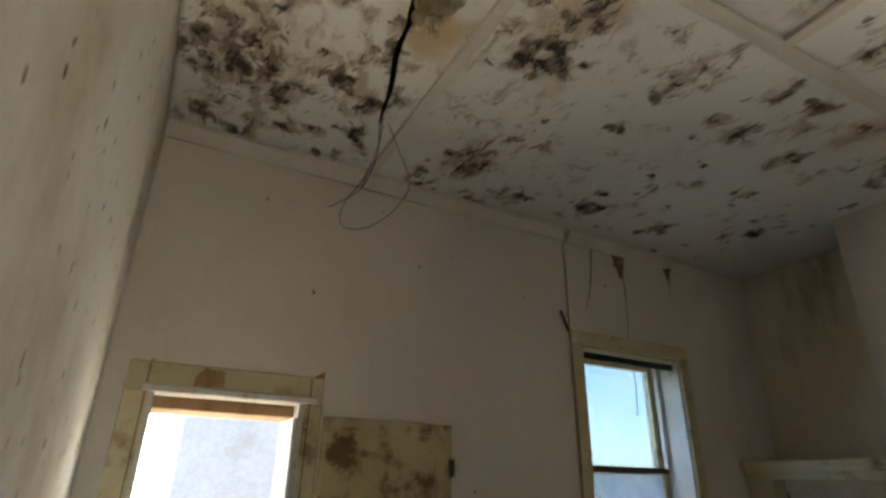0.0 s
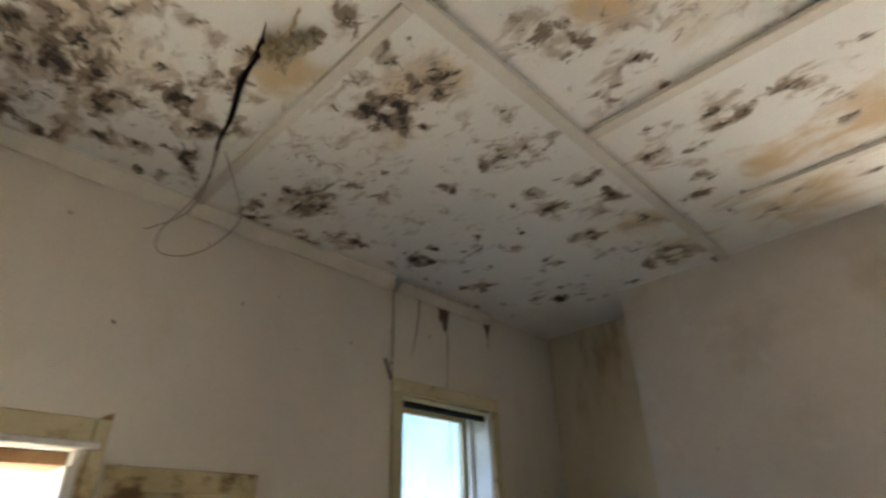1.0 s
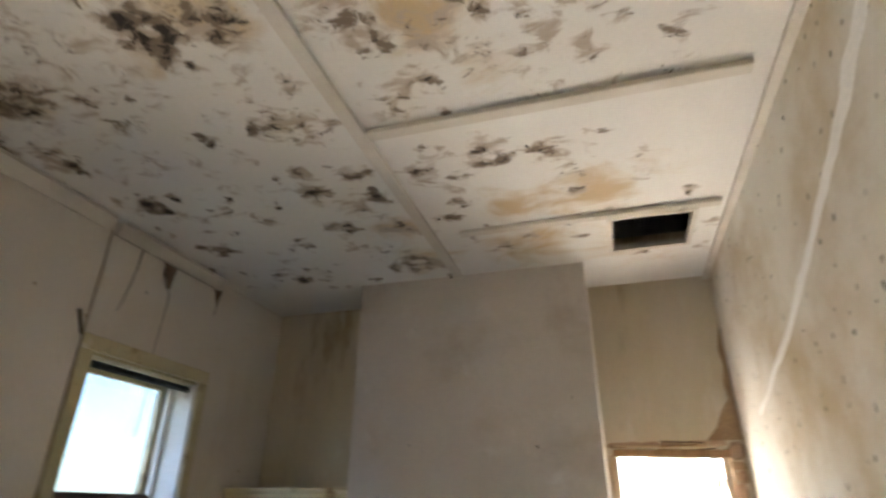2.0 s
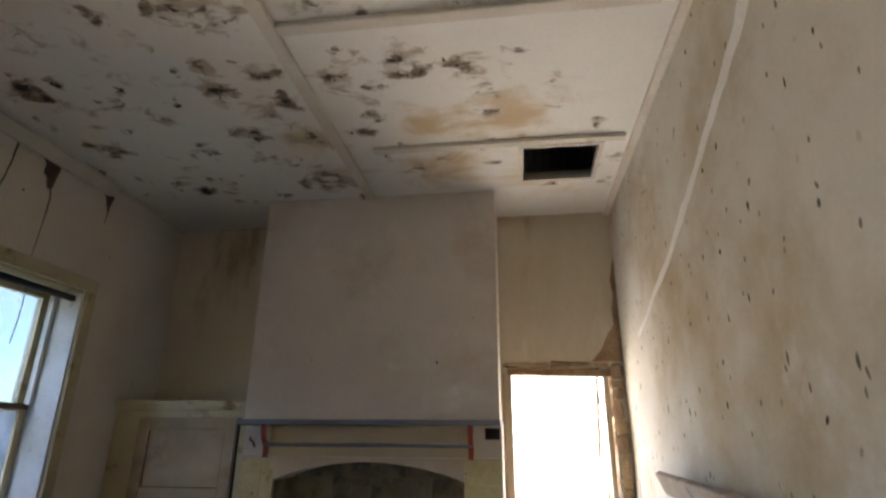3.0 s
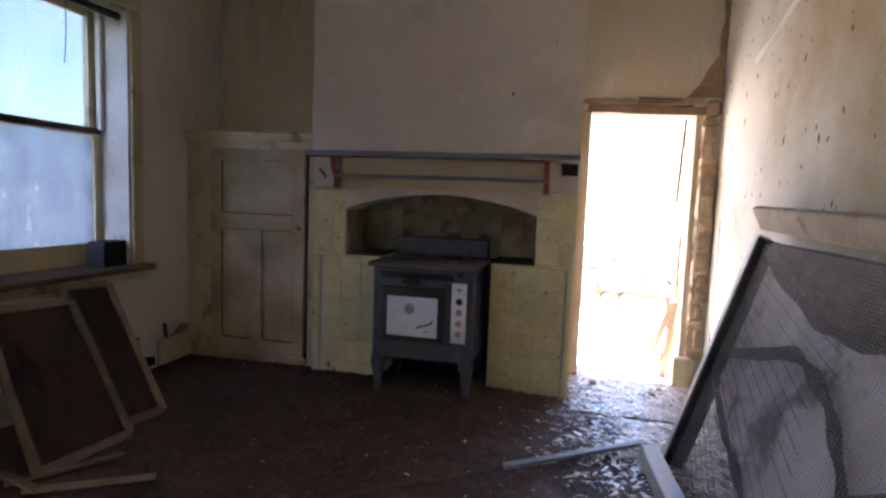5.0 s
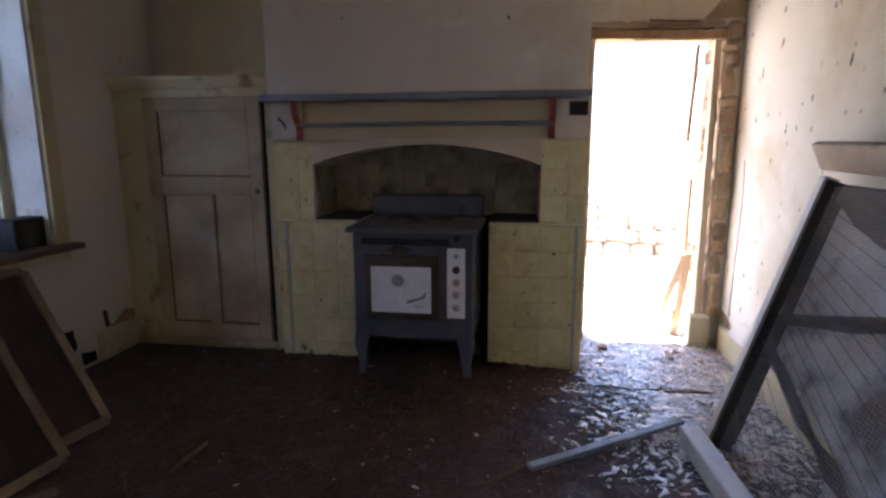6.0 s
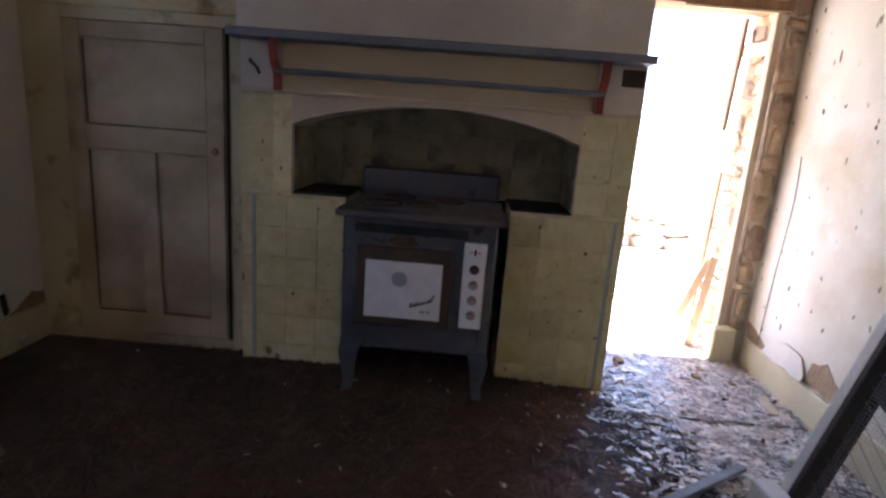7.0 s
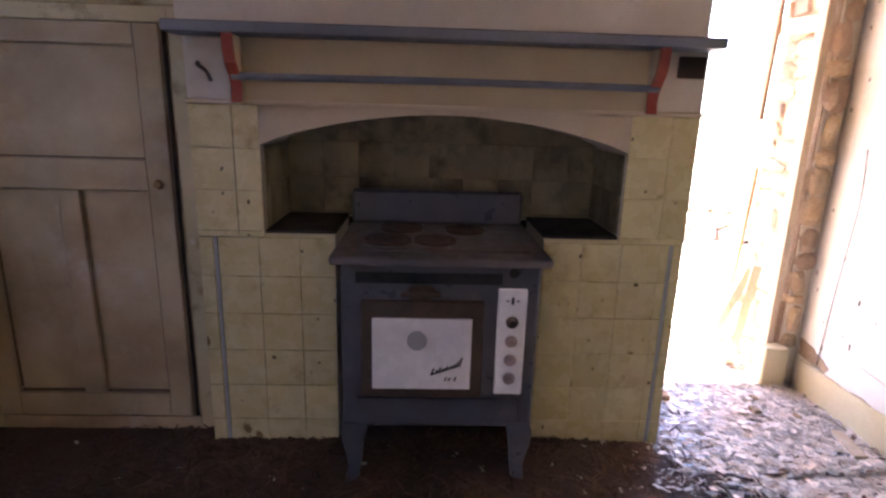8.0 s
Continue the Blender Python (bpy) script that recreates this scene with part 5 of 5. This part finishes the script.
for pts in lines:
    whole("hanging_cable", tube(curve_through(pts, 8), 0.0033), MAT_CABLE, "thin brown cable looping down from the split ceiling", "cable", "cables hanging from the ceiling", smooth=True)
rag = thing("torn_lining", (1.2, 1.77, TOP - 0.1), "yellow-brown torn insulation hanging from the ceiling split", "insulation")
for q in range(14):
    a = Vector((1.11 + 0.010 * q + rng.uniform(-.02, .02), 1.55 + rng.uniform(-.12, .14), TOP - .014))
    bm = bmesh.new()
    last = None
    steps, w, drop = 10, rng.uniform(.008, .030), rng.uniform(.02, .09)
    for s in range(steps + 1):
        t = s / steps
        p = a + Vector((0.05 * noise.noise((q, t * 2, 1)), 0.16 * t + 0.05 * noise.noise((q, t * 3, 5)), -drop * math.sin(math.pi * min(t * 1.1, 1))))
        wl, wr = (w * (1 - .55 * t) * (0.75 + 1.1 * noise.noise((t * 8, q * 2.3, side))) for side in (3, 9))
        pair = (bm.verts.new(p + Vector((-abs(wl) - .002, 0, 0.02 * noise.noise((t * 7, q, 4))))), bm.verts.new(p + Vector((abs(wr) + .002, 0, 0.02 * noise.noise((t * 9, q, 2))))))
        if last:
            bm.faces.new((last[0], last[1], pair[1], pair[0]))
        last = pair
    bmesh.ops.solidify(bm, geom=bm.faces[:], thickness=0.006)
    part("shred", bm, MAT_RAG, rag)

# south wall: streak of light as a raised pale strip, plaster losses, thin cable
bm = bmesh.new()
last = None
for q in range(60):
    t = q / 59
    x, z = 1.85 + 2.6 * t, 3.13 - 1.32 * t + 0.37 * t * t + 0.022 * noise.noise((t * 7, 3, 1)) + 0.008 * noise.noise((t * 30, 5, 1))
    w = 0.026 * (1.15 - 0.7 * t) * (1 + 0.7 * noise.noise((t * 16, 1, 8)))
    pair = [bm.verts.new((x, SOUTH + off, z + dz)) for off, dz in ((0.001, -w * 1.6), (0.004, -w * 0.6), (0.004, w * 0.6), (0.001, w * 1.6))]
    if last:
        for a in range(3):
            bm.faces.new((last[a], pair[a], pair[a + 1], last[a + 1]))
    last = pair
part("filler_ridge", bm, MAT_LIGHT_STREAK, wall_south, "long wavering streak of light, made as a pale raised strip", smooth=True)
part("plaster_scar", prism(torn_outline([(4.20, .19), (4.50, .19), (4.46, .29), (4.36, .33), (4.26, .27)], 0.016), "y", SOUTH + 0.001, SOUTH + 0.004), MAT_MORTAR, wall_south, "bare patch above the skirting")
part("plaster_scar", prism(torn_outline([(4.82, .19), (5.07, .19), (5.075, .29), (4.97, .26), (4.88, .22)], 0.016), "y", SOUTH + 0.001, SOUTH + 0.004), MAT_MORTAR, wall_south, "bare patch above the skirting")
bm = prism(torn_outline([(4.46, .20), (4.83, .20), (4.80, .27), (4.68, .31), (4.53, .29)], 0.012, 5, 3.0), "y", SOUTH + 0.002, SOUTH + 0.010)
for v in bm.verts:                       # the flake curls away at its lower edge
    v.co.y += 0.03 * max(0.0, (0.29 - v.co.z) / 0.09) ** 2
part("plaster_flake", bm, MAT_WALL, wall_south, "loose plaster flake curling off the wall")
part("thin_cable", tube(curve_through([(4.93, SOUTH + .005, .2), (4.91, SOUTH + .005, .6), (4.88, SOUTH + .006, 1.0), (4.90, SOUTH + .005, 1.25)], 6), 0.0022), MAT_RUST, wall_south, "thin rusty cable on the wall")

# ---- litter on the floor ----
def flakes(count, where, size, material, name, label, seed, slim=(0.25, 0.6)):
    r = random.Random(seed)
    vs, fs = [], []
    for _ in range(count):
        x, y = where(r)
        if not (WEST < x < EAST + 1.0 and SOUTH + .03 < y < NORTH - .03):
            continue
        base = 0.02 if x > EAST else max(floor_height(x, y), 0.016 if x > 4.33 and y < 0.095 else -1)
        a, l, w, t = r.uniform(0, 6.28), r.uniform(*size) , r.uniform(*slim), r.uniform(-.22, .22)
        w *= l
        c, s = math.cos(a), math.sin(a)
        z = base + 0.003 + abs(math.sin(t)) * l / 2 + r.uniform(0, .008)
        i = len(vs)
        for px, py, lift in ((-l / 2, -w / 2, 0), (0, -w / 2, .2), (l / 2, -w / 3, 0), (l / 2, w / 3, 0), (0, w / 2, .2), (-l / 2, w / 2, 0)):
            vs.append((x + px * c - py * s, y + px * s + py * c, z + px * math.sin(t) + lift * w))
        fs += [(i, i + 1, i + 4, i + 5), (i + 1, i + 2, i + 3, i + 4)]
    me = bpy.data.meshes.new(name)
    me.from_pydata(vs, [], fs)
    me.materials.append(material)
    return tagged(new(name, me), label, "litter", kind="stuff")
flakes(15000, lambda r: (5.7 - abs(r.gauss(0, 1.05)), r.gauss(-0.42, .27)), (.008, .066), MAT_LITTER, "leaf_litter", "brown leaf litter and chips strewn by the doorway", 1, (0.10, 0.45))
flakes(12000, lambda r: (r.gauss(3.8, .7), r.uniform(-.2, 2.4)), (.02, .09), MAT_STRAW, "straw_litter", "matted dark straw in front of the stove", 2, (0.04, 0.14))
flakes(3500, lambda r: (4.53 - abs(r.gauss(0, .07)), r.uniform(.15, 2.0)), (.02, .08), MAT_STRAW, "straw_drift", "dark straw drifted against the foot of the fireplace", 7, (0.05, 0.2))
flakes(2200, lambda r: (r.uniform(.3, 4.6), r.uniform(-.9, 3.0)), (.012, .04), MAT_STRAW, "floor_dust_litter", "scattered dry droppings and dust crumbs", 3)
flakes(420, lambda r: (r.uniform(2.0, 5.4), r.gauss(0.2, .9)), (.01, .035), MAT_CHIP, "plaster_chips", "small pale plaster chips on the floor", 4)
flakes(3600, lambda r: (r.uniform(3.7, 5.7), r.gauss(-0.45, .24)), (.012, .04), MAT_CHIP, "pale_chips", "pale wood and plaster chips by the doorway", 5)
for q in range(8):
    r_ = rng.uniform(.015, .035)
    x, y = rng.uniform(3.6, 5.1), rng.uniform(-.85, -.05)
    whole("rubble_lump", rough_stone(q + 30, r_, r_ * .8, r_ * .5), MAT_CHIP if q % 2 else MAT_MORTAR, "lump of fallen plaster on the floor", "rubble", "rubble by the doorway").location = (x, y, 0.022 + r_ * .35)
whole("timber_offcut", beam((4.42, -0.70, .03), (4.60, -0.73, .035), 0.05, 0.02), MAT_PALEWOOD, "short pale timber offcut on the floor", "offcut")

# ---- tiles of the fireplace, laid last ----
PITCH, T = 0.152, 0.147
def tile_mesh(w, h, axis):
    bm = bmesh.new()
    dx, dy, dz = (0.004, w / 2, h / 2) if axis == "x" else (w / 2, 0.004, h / 2)
    box(bm, -dx, dx, -dy, dy, -dz, dz)
    bmesh.ops.bevel(bm, geom=bm.edges[:], offset=0.0014, segments=1, affect="EDGES", profile=0.5)
    return bm
meshes = {}
def lay(y0, y1, z0, z1, x, material, axis="x"):
    """Square tiles over a rectangle, cut at its edges."""
    z = z1
    while z > z0 + 0.012:
        h = min(PITCH, z - z0)
        y = y1
        while y > y0 + 0.012:
            w = min(PITCH, y - y0)
            key = (round(w, 3), round(h, 3), axis, material.name)
            if key not in meshes:
                meshes[key] = mesh_of(tile_mesh(w - 0.0012, h - 0.0012, axis), "tile", material)
            at = (x + rng.uniform(-.0008, .0008), y - w / 2, z - h / 2) if axis == "x" else (y - w / 2, x, z - h / 2)
            piece("tile", meshes[key], at, breast, (rng.uniform(-.0015, .0015), rng.uniform(-.002, .002), rng.uniform(-.002, .002)))
            y -= w
        z -= h
XT = FRONT - 0.007
lay(SY1, 1.882, 0.0, 0.882, XT, MAT_TILE)
lay(1.901, B1 - .002, 0.0, 0.882, XT, MAT_TILE)
lay(0.162, SY0, 0.0, 0.882, XT, MAT_TILE)
lay(B0 + .002, 0.143, 0.0, 0.882, XT, MAT_TILE)
lay(NY1, B1 - .002, 0.886, 1.363, XT, MAT_TILE)
lay(B0 + .002, NY0, 0.886, 1.363, XT, MAT_TILE)
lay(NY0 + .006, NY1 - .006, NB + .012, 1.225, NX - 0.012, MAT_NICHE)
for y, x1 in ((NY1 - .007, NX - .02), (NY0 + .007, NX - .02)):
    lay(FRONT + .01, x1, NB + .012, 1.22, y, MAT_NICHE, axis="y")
for y0, y1 in ((1.884, 1.899), (0.145, 0.160)):
    part("edge_strip", solid(FRONT - 0.0105, FRONT - 0.003, y0, y1, 0.0, 0.882, 0.002), MAT_STRIP, breast, "blue-grey edge strip")
